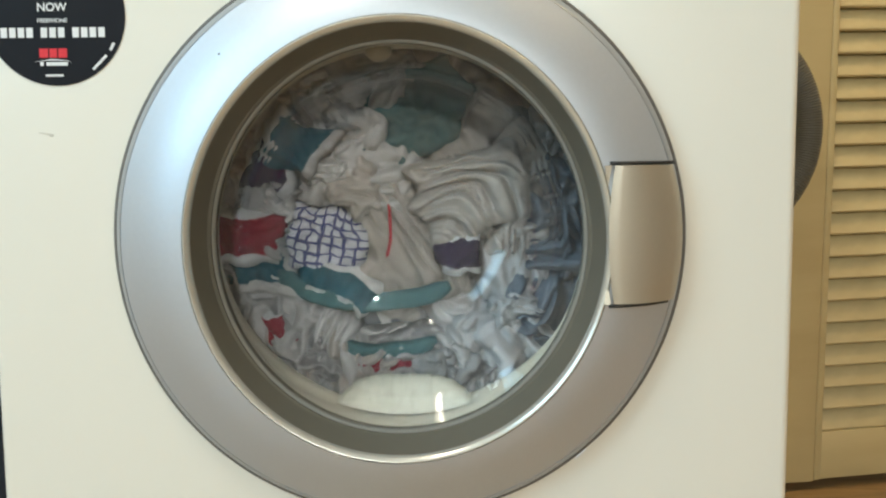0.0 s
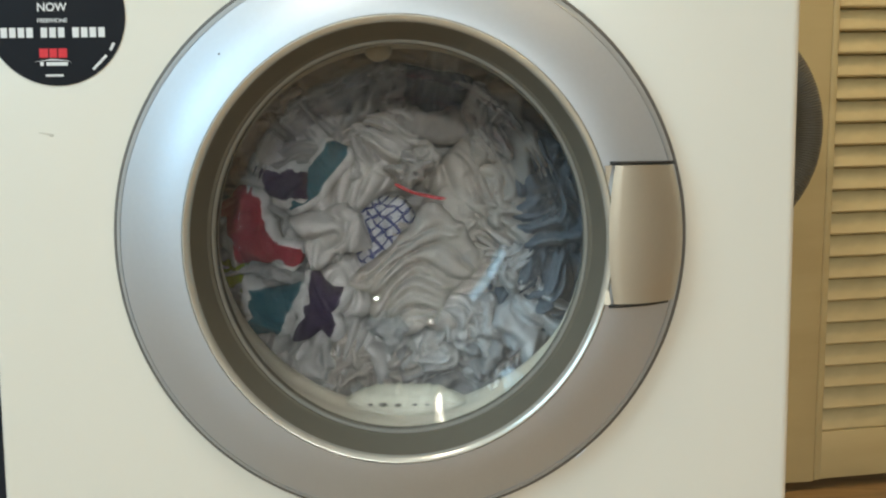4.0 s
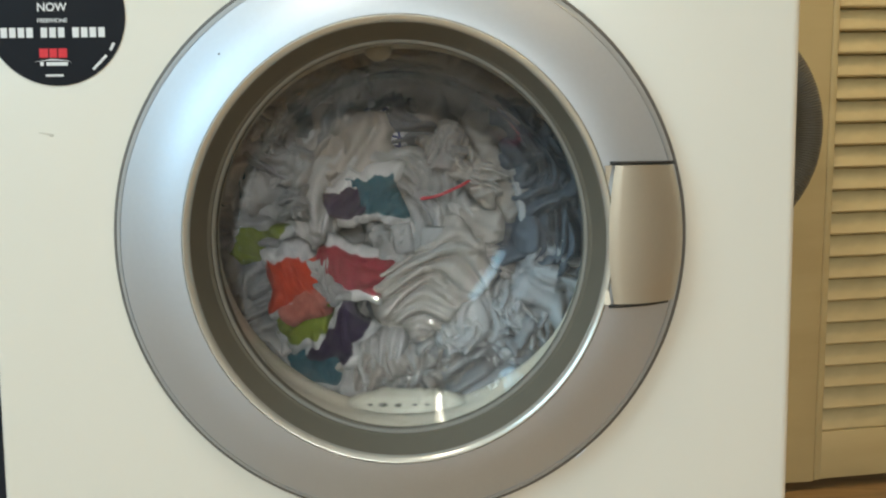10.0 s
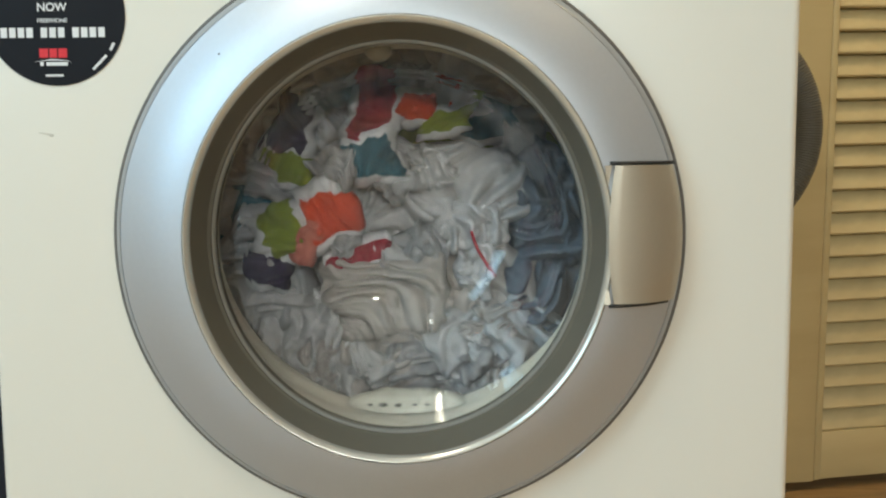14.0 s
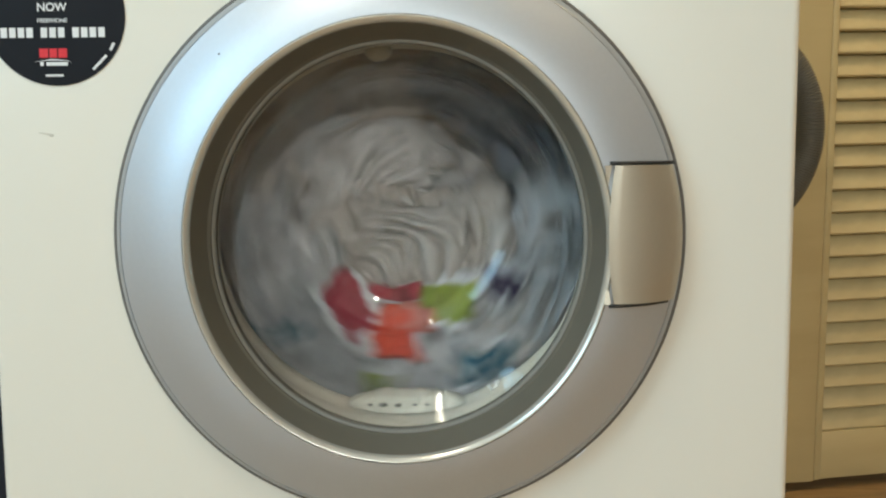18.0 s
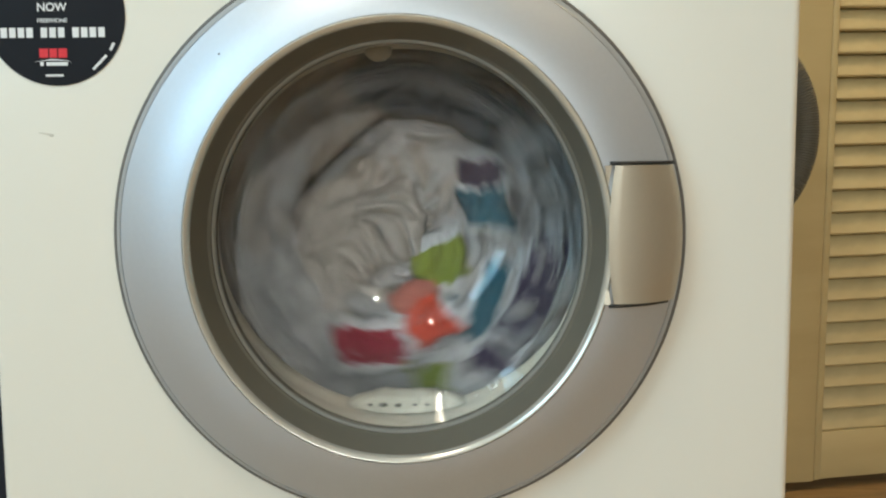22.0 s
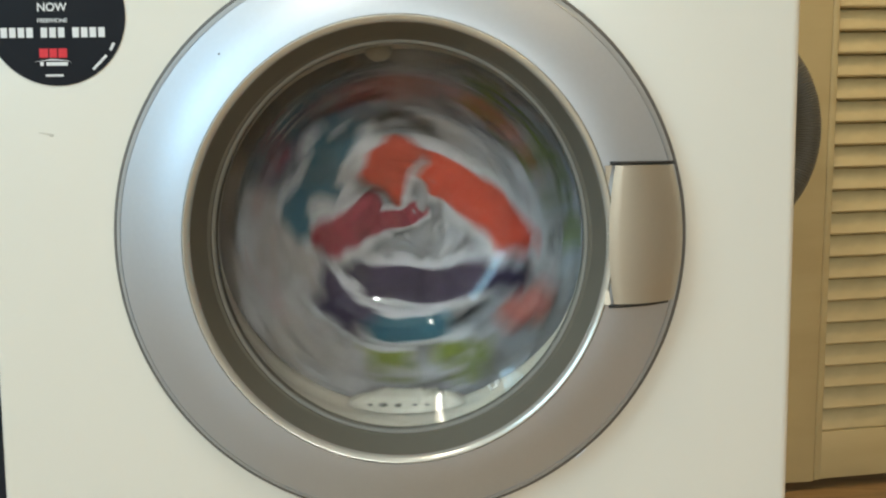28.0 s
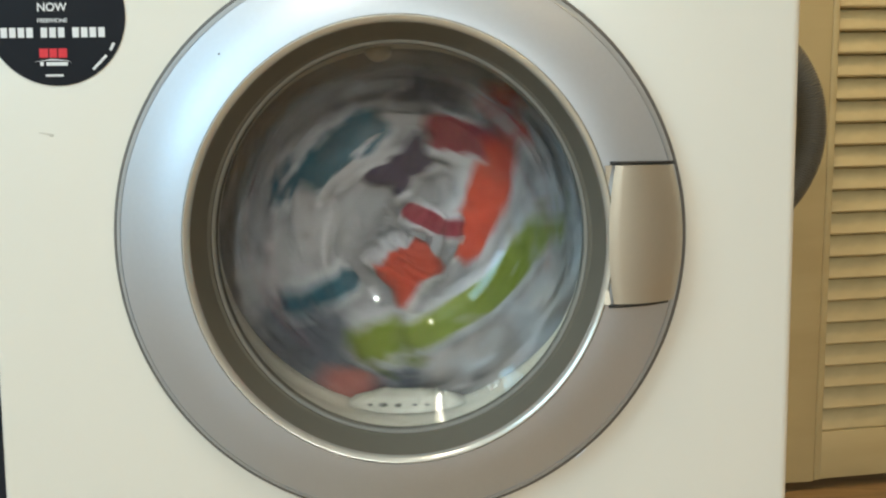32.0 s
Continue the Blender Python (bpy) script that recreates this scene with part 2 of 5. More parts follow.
def fill_spot(at, target):
    """An unseen spotlight added on the wall to light the load: canopy, stem, open can and lit lens."""
    spot = tagged(new("fill_spotlight"), "unseen small white spotlight, added on the wall to light the load", "lamp")
    spot.location = at
    out = Matrix.Rotation(radians(90), 4, "X")
    bm = bmesh.new()
    bmesh.ops.create_cone(bm, cap_ends=True, segments=28, radius1=0.05, radius2=0.055, depth=0.02, matrix=out @ Matrix.Translation((0, 0, -0.01)))
    part("canopy", bm, CEIL, spot)
    bm = bmesh.new()
    bmesh.ops.create_cone(bm, cap_ends=True, segments=12, radius1=0.008, radius2=0.008, depth=0.07, matrix=out @ Matrix.Translation((0, 0, -0.05)))
    part("stem", bm, CEIL, spot)
    mouth = Vector(at) + Vector((0, 0.13, 0))
    aim = Matrix.Translation((0, 0.13, 0)) @ look(mouth, target).to_3x3().to_4x4()
    can = lathe([(0.056, 1, 0.012), (0.06, 1, 0.012), (0.06, 1, -0.05), (0.03, 1, -0.085), (0.0, 1, -0.088), (0.0, 1, -0.084), (0.028, 1, -0.08), (0.056, 1, -0.048)], 28, closed=False)
    bmesh.ops.remove_doubles(can, verts=can.verts, dist=0.00001)
    can.transform(aim @ Matrix.Rotation(radians(-90), 4, "X"))
    part("can", can, CEIL, spot)
    bm = bmesh.new()
    bmesh.ops.create_cone(bm, cap_ends=True, segments=28, radius1=0.055, radius2=0.055, depth=0.006, matrix=aim @ Matrix.Translation((0, 0, 0.012)))
    part("lens", bm, DIFFUSER, spot)


fill_spot((0.4, -5.2, 1.75), (0.0, 0.1, 0.42))

# ---- washing machine ----
ZC = 0.42
LEFT, RIGHT, TOP, DEEP = -0.309, 0.2965, 0.85, 0.58
machine = tagged(new("washing_machine"), "white front-loading washing machine with a silver porthole door", "washing machine")
machine.location = (0, 0, 0)


def front_panel():
    """Front sheet with the porthole's round opening and a folded, rounded rim."""
    bm = bmesh.new()
    n = 160
    cx, cz = (LEFT + RIGHT) / 2, (TOP + 0.015) / 2
    hx, hz = (RIGHT - LEFT) / 2, (TOP - 0.015) / 2
    rings = []

    def rect(inset, y):
        out = []
        for k in range(n):
            a = 2 * math.pi * (k + 0.5) / n
            c, s = math.cos(a), math.sin(a)
            d = 1 / max(abs(c) / 0.30, abs(s) / 0.42)
            px, pz = d * c / 0.30, d * s / 0.42
            out.append(bm.verts.new((cx + px * (hx - inset), y, cz + pz * (hz - inset))))
        return out

    rings.append([bm.verts.new((0.188 * math.cos(2 * math.pi * (k + 0.5) / n), 0.02, ZC + 0.188 * math.sin(2 * math.pi * (k + 0.5) / n))) for k in range(n)])
    rings.append([bm.verts.new((0.188 * math.cos(2 * math.pi * (k + 0.5) / n), 0, ZC + 0.188 * math.sin(2 * math.pi * (k + 0.5) / n))) for k in range(n)])
    for inset, y in ((0.007, 0), (0.0045, 0.0006), (0.002, 0.002), (0.0006, 0.0045), (0, 0.007), (0, 0.02)):
        rings.append(rect(inset, y))
    for p, q in zip(rings, rings[1:]):
        for k in range(n):
            bm.faces.new((p[k], p[(k + 1) % n], q[(k + 1) % n], q[k]))
    return bm


sharp(part("front_panel", front_panel(), ENAMEL, machine), 50)
for name, dims in (("side_panel", (LEFT + 0.001, LEFT + 0.016, 0.021, DEEP, 0.02, TOP)), ("side_panel", (RIGHT - 0.016, RIGHT - 0.001, 0.021, DEEP, 0.02, TOP)),
                   ("rear_panel", (LEFT + 0.016, RIGHT - 0.016, DEEP - 0.01, DEEP, 0.02, TOP - 0.02)), ("worktop", (LEFT, RIGHT, 0.0, DEEP, TOP + 0.001, TOP + 0.02))):
    part(name, box(*dims, bevel=0.002), ENAMEL, machine)
for fx in (LEFT + 0.05, RIGHT - 0.05):
    for fy in (0.06, 0.5):
        bm = bmesh.new()
        bmesh.ops.create_cone(bm, cap_ends=True, segments=20, radius1=0.022, radius2=0.018, depth=0.02, matrix=Matrix.Translation((fx, fy, 0.01)))
        part("foot", bm, GAP, machine)


# the door: ring, lip, recess, glass bowl and handle
door = new("door")
door.parent = machine
door.location = (0, 0, ZC)
tagged(door, "round silver porthole door with a clear glass bowl")


def eased(a, b, k):
    return a + (b - a) * k


RIM = 0.2126
ring_profile = [(RIM - 0.012, 1, 0.002), (RIM, 1, 0.001), (RIM + 0.0005, 1, -0.004), (RIM - 0.0008, 1, -0.0060), (RIM - 0.0024, 1, -0.0070), (RIM - 0.012, 1, -0.004)]
sharp(part("edge_band", lathe(ring_profile), EDGE, door, "dark grey edge band"), 40)

LIP_R, LIP_E, LIP_Y = 0.1509, 1.045, -0.036
face = []
for k in range(13):
    u = k / 12
    r = eased(RIM - 0.0080, LIP_R + 0.0035, u)
    face.append((r, eased(1.0, LIP_E, u ** 1.5), -0.0145 - (abs(LIP_Y) - 0.0145) * (0.42 * u + 0.58 * math.sin(u * math.pi / 2))))
bevel = [(RIM - 0.0024, 1, -0.0066), (RIM - 0.0040, 1, -0.0102), (RIM - 0.0060, 1, -0.0134), (RIM - 0.0076, 1, -0.0146), (RIM - 0.0082, 1, -0.0136), (RIM - 0.010, 1, -0.006)]
sharp(part("bevel_band", lathe(bevel), BEVEL, door, "blue-grey bevelled band round the ring"), 50)
ring = lathe([(RIM - 0.0081, 1, -0.0130)] + face + [(LIP_R + 0.0035, LIP_E, -0.02), (RIM - 0.012, 1, 0.0)], 128)
ring_face = sharp(part("ring_face", ring, SILVER, door, "satin silver ring"), 50)
lip = [(LIP_R + 0.0036, LIP_E, LIP_Y + 0.0005), (LIP_R + 0.002, LIP_E, LIP_Y - 0.0012), (LIP_R + 0.0004, LIP_E, LIP_Y - 0.0006), (LIP_R - 0.0012, LIP_E, LIP_Y + 0.0015),
       (LIP_R - 0.0018, LIP_E, LIP_Y + 0.0040), (LIP_R + 0.0036, LIP_E, LIP_Y + 0.006)]
sharp(part("lip", lathe(lip), CHROME, door, "polished inner lip"), 60)
recess = [(LIP_R - 0.0017, LIP_E, LIP_Y + 0.0041), (LIP_R - 0.0055, LIP_E, -0.022), (LIP_R - 0.0085, 1.04, -0.014), (LIP_R - 0.0092, 1.04, -0.0125),
          (LIP_R - 0.0115, 1.052, -0.0115), (LIP_R - 0.0125, 1.052, -0.006), (LIP_R - 0.0125, 1.052, 0.004), (LIP_R + 0.003, 1.052, 0.004)]
sharp(part("recess_ring", lathe(recess), TRIM, door, "dark grey plastic recess"), 25)
bead = [(0.1388 + 0.0024 * math.cos(k * math.pi / 4), 1.052, -0.0075 + 0.0022 * math.sin(k * math.pi / 4)) for k in range(8)]
part("glass_bead", lathe(bead), BEAD, door)

inner = [(0.0, 1, 0.0848), (0.025, 1, 0.0843), (0.05, 1, 0.0832), (0.068, 1, 0.082), (0.077, 1, 0.0803), (0.084, 1, 0.0775), (0.090, 1, 0.0735), (0.0955, 1, 0.068), (0.101, 1, 0.0605), (0.107, 1.005, 0.050), (0.112, 1.01, 0.039),
         (0.1165, 1.015, 0.0265), (0.120, 1.02, 0.0170), (0.1232, 1.026, 0.0118), (0.1265, 1.032, 0.0084), (0.1295, 1.038, 0.0053), (0.1325, 1.043, 0.0022), (0.1350, 1.048, -0.0004), (0.1375, 1.051, -0.003), (0.1388, 1.052, -0.0068)]
outer = [(r + 0.003 * math.sqrt(min(1, r / 0.1)) if 0 < r < 0.138 else (r and 0.1398), e, y + 0.0025) for r, e, y in inner[::-1]]
bowl = lathe(outer[::-1] + inner[::-1], closed=False)
bmesh.ops.remove_doubles(bowl, verts=bowl.verts, dist=0.00001)
for v in bowl.verts:
    # the bowl's floor sits a little high, over a deeper sloping lower wall
    v.co.z += 0.012 * min(1.0, max(0.0, v.co.y / 0.075)) ** 1.5
glass = part("glass_bowl", bowl, GLASS, door, "clear deep glass bowl")
glass.visible_shadow = False


def handle():
    """Grip plate set into the ring: straight across, bowed along both sides."""
    bm = bmesh.new()
    nu, nv = 14, 24
    rows = []
    for j in range(nv + 1):
        v = -1 + 2 * j / nv
        z = 0.005 + v * 0.0495
        xl = 0.1497 + 0.0042 * v * v
        xr = math.sqrt((RIM - 0.0035) ** 2 - z * z)
        row = []
        for i in range(nu + 1):
            u = i / nu
            y = -0.0395 + 0.026 * u ** 2.2 + 0.0012 * v * v
            if i == 0:
                y += 0.0012
            if i == nu:
                y += 0.004
            row.append(bm.verts.new((xl + (xr - xl) * u, y, z)))
        rows.append(row)
    for j in range(nv):
        for i in range(nu):
            bm.faces.new((rows[j][i], rows[j][i + 1], rows[j + 1][i + 1], rows[j + 1][i]))
    edge = bmesh.ops.extrude_edge_only(bm, edges=[e for e in bm.edges if e.is_boundary])
    bmesh.ops.translate(bm, verts=[v for v in edge["geom"] if isinstance(v, bmesh.types.BMVert)], vec=(0.004, 0.012, 0))
    return bm


sharp(part("handle", handle(), HANDLE, door, "satin champagne-silver grip plate"), 40)
for z in (0.0562, -0.0458):
    bm = bmesh.new()
    rows = []
    for i in range(13):
        u = i / 12
        x = 0.1505 + (RIM - 0.011 - 0.1505) * u
        y = -0.0377 + 0.026 * u ** 2.0
        rows.append([bm.verts.new((x, y + dy, z + dz)) for dy, dz in ((0, -0.0011), (0, 0.0011), (0.01, 0.0011), (0.01, -0.0011))])
    for p, q in zip(rows, rows[1:]):
        for i in range(4):
            bm.faces.new((p[i], p[(i + 1) % 4], q[(i + 1) % 4], q[i]))
    bm.faces.new(rows[0]); bm.faces.new(rows[-1])
    part("handle_gap", bm, GAP, door, "dark joint beside the grip plate")
for z, s in ((0.0545, 1), (-0.0445, -1)):
    bm = bmesh.new()
    a = [bm.verts.new(p) for p in ((0.1465, -0.0385, z), (0.1515, -0.039, z), (0.1490, -0.036, z - s * 0.016))]
    b = [bm.verts.new((v.co.x, v.co.y + 0.008, v.co.z)) for v in a]
    bm.faces.new(a); bm.faces.new(b[::-1])
    for i in range(3):
        bm.faces.new((a[i], a[(i + 1) % 3], b[(i + 1) % 3], b[i]))
    part("grip_clip", bm, HANDLE, door, "small silver clip", smooth=False)

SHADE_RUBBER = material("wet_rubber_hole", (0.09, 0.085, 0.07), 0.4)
# rubber gasket between door and drum
gasket_p = [(0.187, 1, 0.021), (0.168, 1.02, 0.012), (0.150, 1.04, 0.006), (0.1475, 1.03, 0.016), (0.150, 1.01, 0.035), (0.156, 0.975, 0.05), (0.1595, 0.965, 0.060), (0.158, 0.955, 0.07),
            (0.158, 0.948, 0.085), (0.161, 0.955, 0.092), (0.167, 0.96, 0.094), (0.19, 1, 0.09)]
gasket = part("gasket", lathe(gasket_p, 96), RUBBER, machine, "grey rubber door gasket")
gasket.location = (0, 0, ZC)
bm = bmesh.new()
bmesh.ops.create_uvsphere(bm, u_segments=20, v_segments=12, radius=0.011, matrix=Matrix.Translation((-0.018, 0.058, ZC + 0.146)) @ Matrix.Diagonal((1, 0.9, 0.8, 1)))
part("spray_nozzle", bm, PALE_RUBBER, machine, "pale rubber spray nozzle")


def mound(x0, half, height, seed, flat=4.0):
    """A low heap on the lowest stretch of the gasket, leaning back, with an uneven top."""
    bm = bmesh.new()
    nu, nv = 60, 14
    front, back = [], []
    for i in range(nu + 1):
        u = -1 + 2 * i / nu
        x = x0 + half * u
        foot = -math.sqrt(0.1585 ** 2 - x * x) * 0.957
        top = height * max(0.03, 1 - abs(u) ** flat) ** 0.5 * (1 + 0.10 * noise.noise(Vector((u * 4, seed, 1))) + 0.07 * noise.noise(Vector((u * 15, seed, 2))))
        # the heap's crest lies level, so it is lowest over the flanks of the curved seal
        top = max(0.0015, top - (foot + 0.1517) * 0.6)
        col = []
        for j in range(nv + 1):
            v = j / nv
            lump = 0.0012 * noise.noise(Vector((x * 160, v * 5, seed))) + 0.0006 * noise.noise(Vector((x * 420, v * 12, seed)))
            col.append(bm.verts.new((x, 0.061 + 0.013 * v + 0.006 * max(0, v - 0.75) ** 2 * 16 + lump, foot + top * v)))
        front.append(col)
        back.append([bm.verts.new((x, 0.086, foot + top * v)) for v in (0.0, 0.97)])
    for i in range(nu):
        for j in range(nv):
            bm.faces.new((front[i][j], front[i + 1][j], front[i + 1][j + 1], front[i][j + 1]))
        bm.faces.new((front[i][nv], front[i + 1][nv], back[i + 1][1], back[i][1]))
        bm.faces.new((back[i][1], back[i + 1][1], back[i + 1][0], back[i][0]))
    return bm


HEAP_CREAM = material("heap_cream", (0.38, 0.36, 0.295), 0.5, 0, 0.08, 90, 0.15, 250, stain=(0.34, 0.32, 0.26), stain_scale=60)
gasket_heap = part("gasket_heap", mound(0.001, 0.050, 0.0160, 3, flat=3.0), HEAP_CREAM, machine, "low cream heap on the gasket")
gasket_heap.location = (0, 0, ZC)
for x, z, s in ((-0.030, -0.1450, 1.1), (-0.019, -0.1447, 1.6), (-0.0065, -0.1450, 1.3), (0.0075, -0.1446, 0.9), (0.0176, -0.1448, 0.9), (-0.020, -0.1505, 0.7)):
    bm = bmesh.new()
    bmesh.ops.create_uvsphere(bm, u_segments=14, v_segments=8, radius=0.0016 * s, matrix=Matrix.Translation((x, 0.0655, ZC + z)) @ Matrix.Diagonal((1.5, 0.9, 0.8, 1)))
    part("drain_hole", bm, SHADE_RUBBER, machine, "small dark drain hole in the gasket")
FOAM = material("cream_foam", (0.41, 0.395, 0.325), 0.6, 0, 0.03, 120, 0.12, 500, stain=(0.35, 0.335, 0.27), stain_scale=50)
foam = tagged(part("soap_foam", mound(-0.001, 0.056, 0.0285, 8, flat=2.6), FOAM), "cream heap of soap foam resting on the rubber gasket", "foam")
foam.location = (0, -0.002, ZC)
SUDS = material("white_suds", (0.55, 0.54, 0.50), 0.6, 0, 0.03, 60, 0.0)
bm = bmesh.new()
rng = random.Random(4)
for k in range(13):
    x = rng.uniform(-0.02, 0.085) if k < 4 else rng.uniform(0.055, 0.08)
    r = rng.uniform(0.0008, 0.0022)
    y = rng.uniform(0.066, 0.082)
    z = -math.sqrt(0.158 ** 2 - x * x) * 0.952
    bmesh.ops.create_uvsphere(bm, u_segments=12, v_segments=8, radius=r, matrix=Matrix.Translation((x, y, ZC + z + r * 0.5)))
tagged(part("soap_suds", bm, SUDS), "small white soap bubbles lying on the wet rubber gasket", "suds", kind="stuff")

# drum with holes and paddles
drum = new("drum")
drum.parent = machine
drum.location = (0, 0, ZC)
tagged(drum, "perforated steel drum")
shell = [(0.168, 1, 0.098), (0.205, 1, 0.1), (0.232, 1, 0.112), (0.24, 1, 0.13), (0.24, 1, 0.39), (0.225, 1, 0.41), (0.06, 1, 0.395), (0.002, 1, 0.39),
         (0.002, 1, 0.393), (0.06, 1, 0.398), (0.226, 1, 0.4135), (0.243, 1, 0.391), (0.243, 1, 0.129), (0.2335, 1, 0.109), (0.2055, 1, 0.0975), (0.168, 1, 0.0955)]
part("shell", lathe(shell, 96), STEEL, drum)
bm = bmesh.new()
for k in range(48):
    for j in range(9):
        a = 2 * math.pi * (k + 0.5 * (j % 2)) / 48
        m = Matrix.Rotation(-a, 4, "Y") @ Matrix.Translation((0.2392, 0.15 + j * 0.026, 0)) @ Matrix.Rotation(radians(90), 4, "Y")
        bmesh.ops.create_circle(bm, cap_ends=True, segments=8, radius=0.003, matrix=m)
for k in range(3, 12):
    for j in range(k * 4):
        a = 2 * math.pi * j / (k * 4)
        m = Matrix.Rotation(-a, 4, "Y") @ Matrix.Translation((0.018 * k, 0.3935 + 0.0008 * k, 0)) @ Matrix.Rotation(radians(90), 4, "X")
        bmesh.ops.create_circle(bm, cap_ends=True, segments=8, radius=0.003, matrix=m)
tagged(part("perforation", bm, HOLE, drum, "small round drum holes"), kind="stuff")
for k in range(3):
    bm = bmesh.new()
    rows = []
    for y, w, h in ((0.125, 0.03, 0.012), (0.15, 0.036, 0.045), (0.25, 0.036, 0.055), (0.36, 0.036, 0.045), (0.385, 0.03, 0.012)):
        rows.append([bm.verts.new((0.2385 - hh, y, ww)) for hh, ww in ((0, -w), (h * 0.6, -w * 0.55), (h, -w * 0.2), (h, w * 0.2), (h * 0.6, w * 0.55), (0, w))])
    for p, q in zip(rows, rows[1:]):
        for i in range(5):
            bm.faces.new((p[i], p[i + 1], q[i + 1], q[i]))
    bm.faces.new(rows[0]); bm.faces.new(rows[-1])
    bmesh.ops.rotate(bm, verts=bm.verts, matrix=Matrix.Rotation(radians(120 * k + 30), 3, "Y"))
    part("paddle", bm, STEEL, drum)

# small marks of use
def mark(name, at, w, h, mat, turn=0.0, label="", tilt=(0, 0)):
    bm = bmesh.new()
    bmesh.ops.create_uvsphere(bm, u_segments=12, v_segments=6, radius=0.5, matrix=Matrix.Diagonal((w, 0.0006, h, 1)))
    ob = part(name, bm, mat, machine, label)
    ob.location, ob.rotation_euler = at, (radians(tilt[0]), radians(-turn), radians(tilt[1]))


SCUFF = material("brown_scuff", (0.64, 0.60, 0.51), 0.6, 0, 0.2, 200)
mark("scuff", (-0.2611, -0.0001, 0.5010), 0.012, 0.0012, SCUFF, -8, "faint brown scuff")
mark("scuff", (-0.2570, -0.0001, 0.4995), 0.004, 0.0016, SCUFF, 10, "faint brown scuff")
mark("scuff", (-0.2985, -0.0001, 0.4835), 0.0016, 0.0016, SCUFF, 0, "faint brown speck")
mark("speck", (-0.1250, -0.0275, 0.5552), 0.0015, 0.0016, EDGE, 0, "dark speck on the ring")
# the chip's glint is put into its white colour
mark("chip", (0.1345, -0.0112, 0.2570), 0.013, 0.0016, PRINT, 42, "chip on the rim, its glint painted white")

# ---- round sticker ----
sticker = tagged(new("sticker"), "round black sticker with white and red print", "sticker")
sticker.location = (-0.2503, -0.0005, 0.5874)
bm = bmesh.new()
bmesh.ops.create_cone(bm, cap_ends=True, segments=96, radius1=0.0515, radius2=0.0515, depth=0.0006, matrix=Matrix.Rotation(radians(90), 4, "X"))
part("disc", bm, BLACK, sticker, smooth=False)


def letters(text, size, x, z, mat, name, label=""):
    cu = bpy.data.curves.new(name, "FONT")
    cu.body, cu.size, cu.align_x, cu.extrude = text, size, "CENTER", 0.00006
    cu.offset = size * 0.018
    tmp = new("tmp", cu)
    bpy.context.view_layer.update()
    me = bpy.data.meshes.new_from_object(tmp)
    bpy.data.objects.remove(tmp)
    me.materials.clear()
    me.materials.append(mat)
    ob = new(name, me)
    ob.parent, ob.location, ob.rotation_euler = sticker, (x, -0.0006, z), (radians(90), 0, 0)
    if label:
        ob["label"] = label
    return ob


def bar(x, z, w, h, mat, name="print_bar", turn=0.0):
    bm = box(-w / 2, w / 2, -0.0001, 0.0001, -h / 2, h / 2)
    ob = part(name, bm, mat, sticker, smooth=False)
    ob.location, ob.rotation_euler = (x, -0.0006, z), (0, radians(-turn), 0)
    return ob


letters("NOW", 0.0083, -0.0018, 0.0024, PRINT, "word")
letters("FREEPHONE", 0.0041, -0.0019, -0.0058, PRINT, "word")
for x, n in ((-0.0282, 4), (-0.0019, 3), (0.0244, 4)):
    for k in range(n):
        bar(x + (k - (n - 1) / 2) * 0.0063, -0.0131, 0.0047, 0.0072, PRINT)
for x, w in ((-0.0091, 0.0064), (-0.0021, 0.0056), (0.0048, 0.0064)):
    bar(x, -0.0279, w, 0.0066, RED_PRINT, "red_mark")
bm = bmesh.new()
rows = []
for k in range(17):
    u = -1 + k / 8
    x, z = -0.0021 + u * 0.0141, -0.0328 - 0.0016 * u * u
    rows.append([bm.verts.new((x, dy, z + dz)) for dy, dz in ((-0.0007, -0.00045 * (1.1 - abs(u))), (-0.0007, 0.00045 * (1.1 - abs(u))))])
for p, q in zip(rows, rows[1:]):
    bm.faces.new((p[0], q[0], q[1], p[1]))
part("arc", bm, PRINT, sticker)
bar(-0.0108, -0.0357, 0.0026, 0.0028, PRINT)
bar(0.0003, -0.0357, 0.0156, 0.0026, PRINT)
bar(-0.0019, -0.0441, 0.013, 0.0016, PRINT)
bar(0.0318, -0.0348, 0.0145, 0.0019, PRINT, turn=45)
bar(0.0412, -0.0235, 0.0062, 0.0019, PRINT, turn=62)

# ---- louvred door ----
louvre = tagged(new("louvred_door"), "cream-painted wooden louvred door with slightly grubby slats", "door")
louvre.location = (0.5543, 0.61, 0.0)
louvre.rotation_euler = (0, radians(0.6), radians(9.0))
part("neighbour_stile", box(-0.22, -0.0008, -0.0115, 0.02, 0.012, 1.9, 0.002), LOUVRE, louvre, "wide painted stile")
part("stile", box(-0.0005, 0.010, -0.011, 0.018, 0.014, 1.9, 0.002), LOUVRE, louvre)
part("bottom_rail", box(0.010, 0.45, -0.008, 0.016, 0.014, 0.083, 0.0015), LOUVRE, louvre)
part("stile", box(0.45, 0.52, -0.011, 0.018, 0.014, 1.9, 0.002), LOUVRE, louvre)
slat_bm = box(0.008, 0.452, -0.0035, 0.0035, -0.0168, 0.0168, 0.0014)
bmesh.ops.rotate(slat_bm, verts=slat_bm.verts, matrix=Matrix.Rotation(radians(-27), 3, "X"))
slat = part("slat", slat_bm, SLAT, louvre)
slat.location = (0, 0.004, 0.0985)
for k in range(1, 57):
    s = new("slat", slat.data)
    s.parent, s.location = louvre, (0, 0.004, 0.0985 + k * 0.0311)
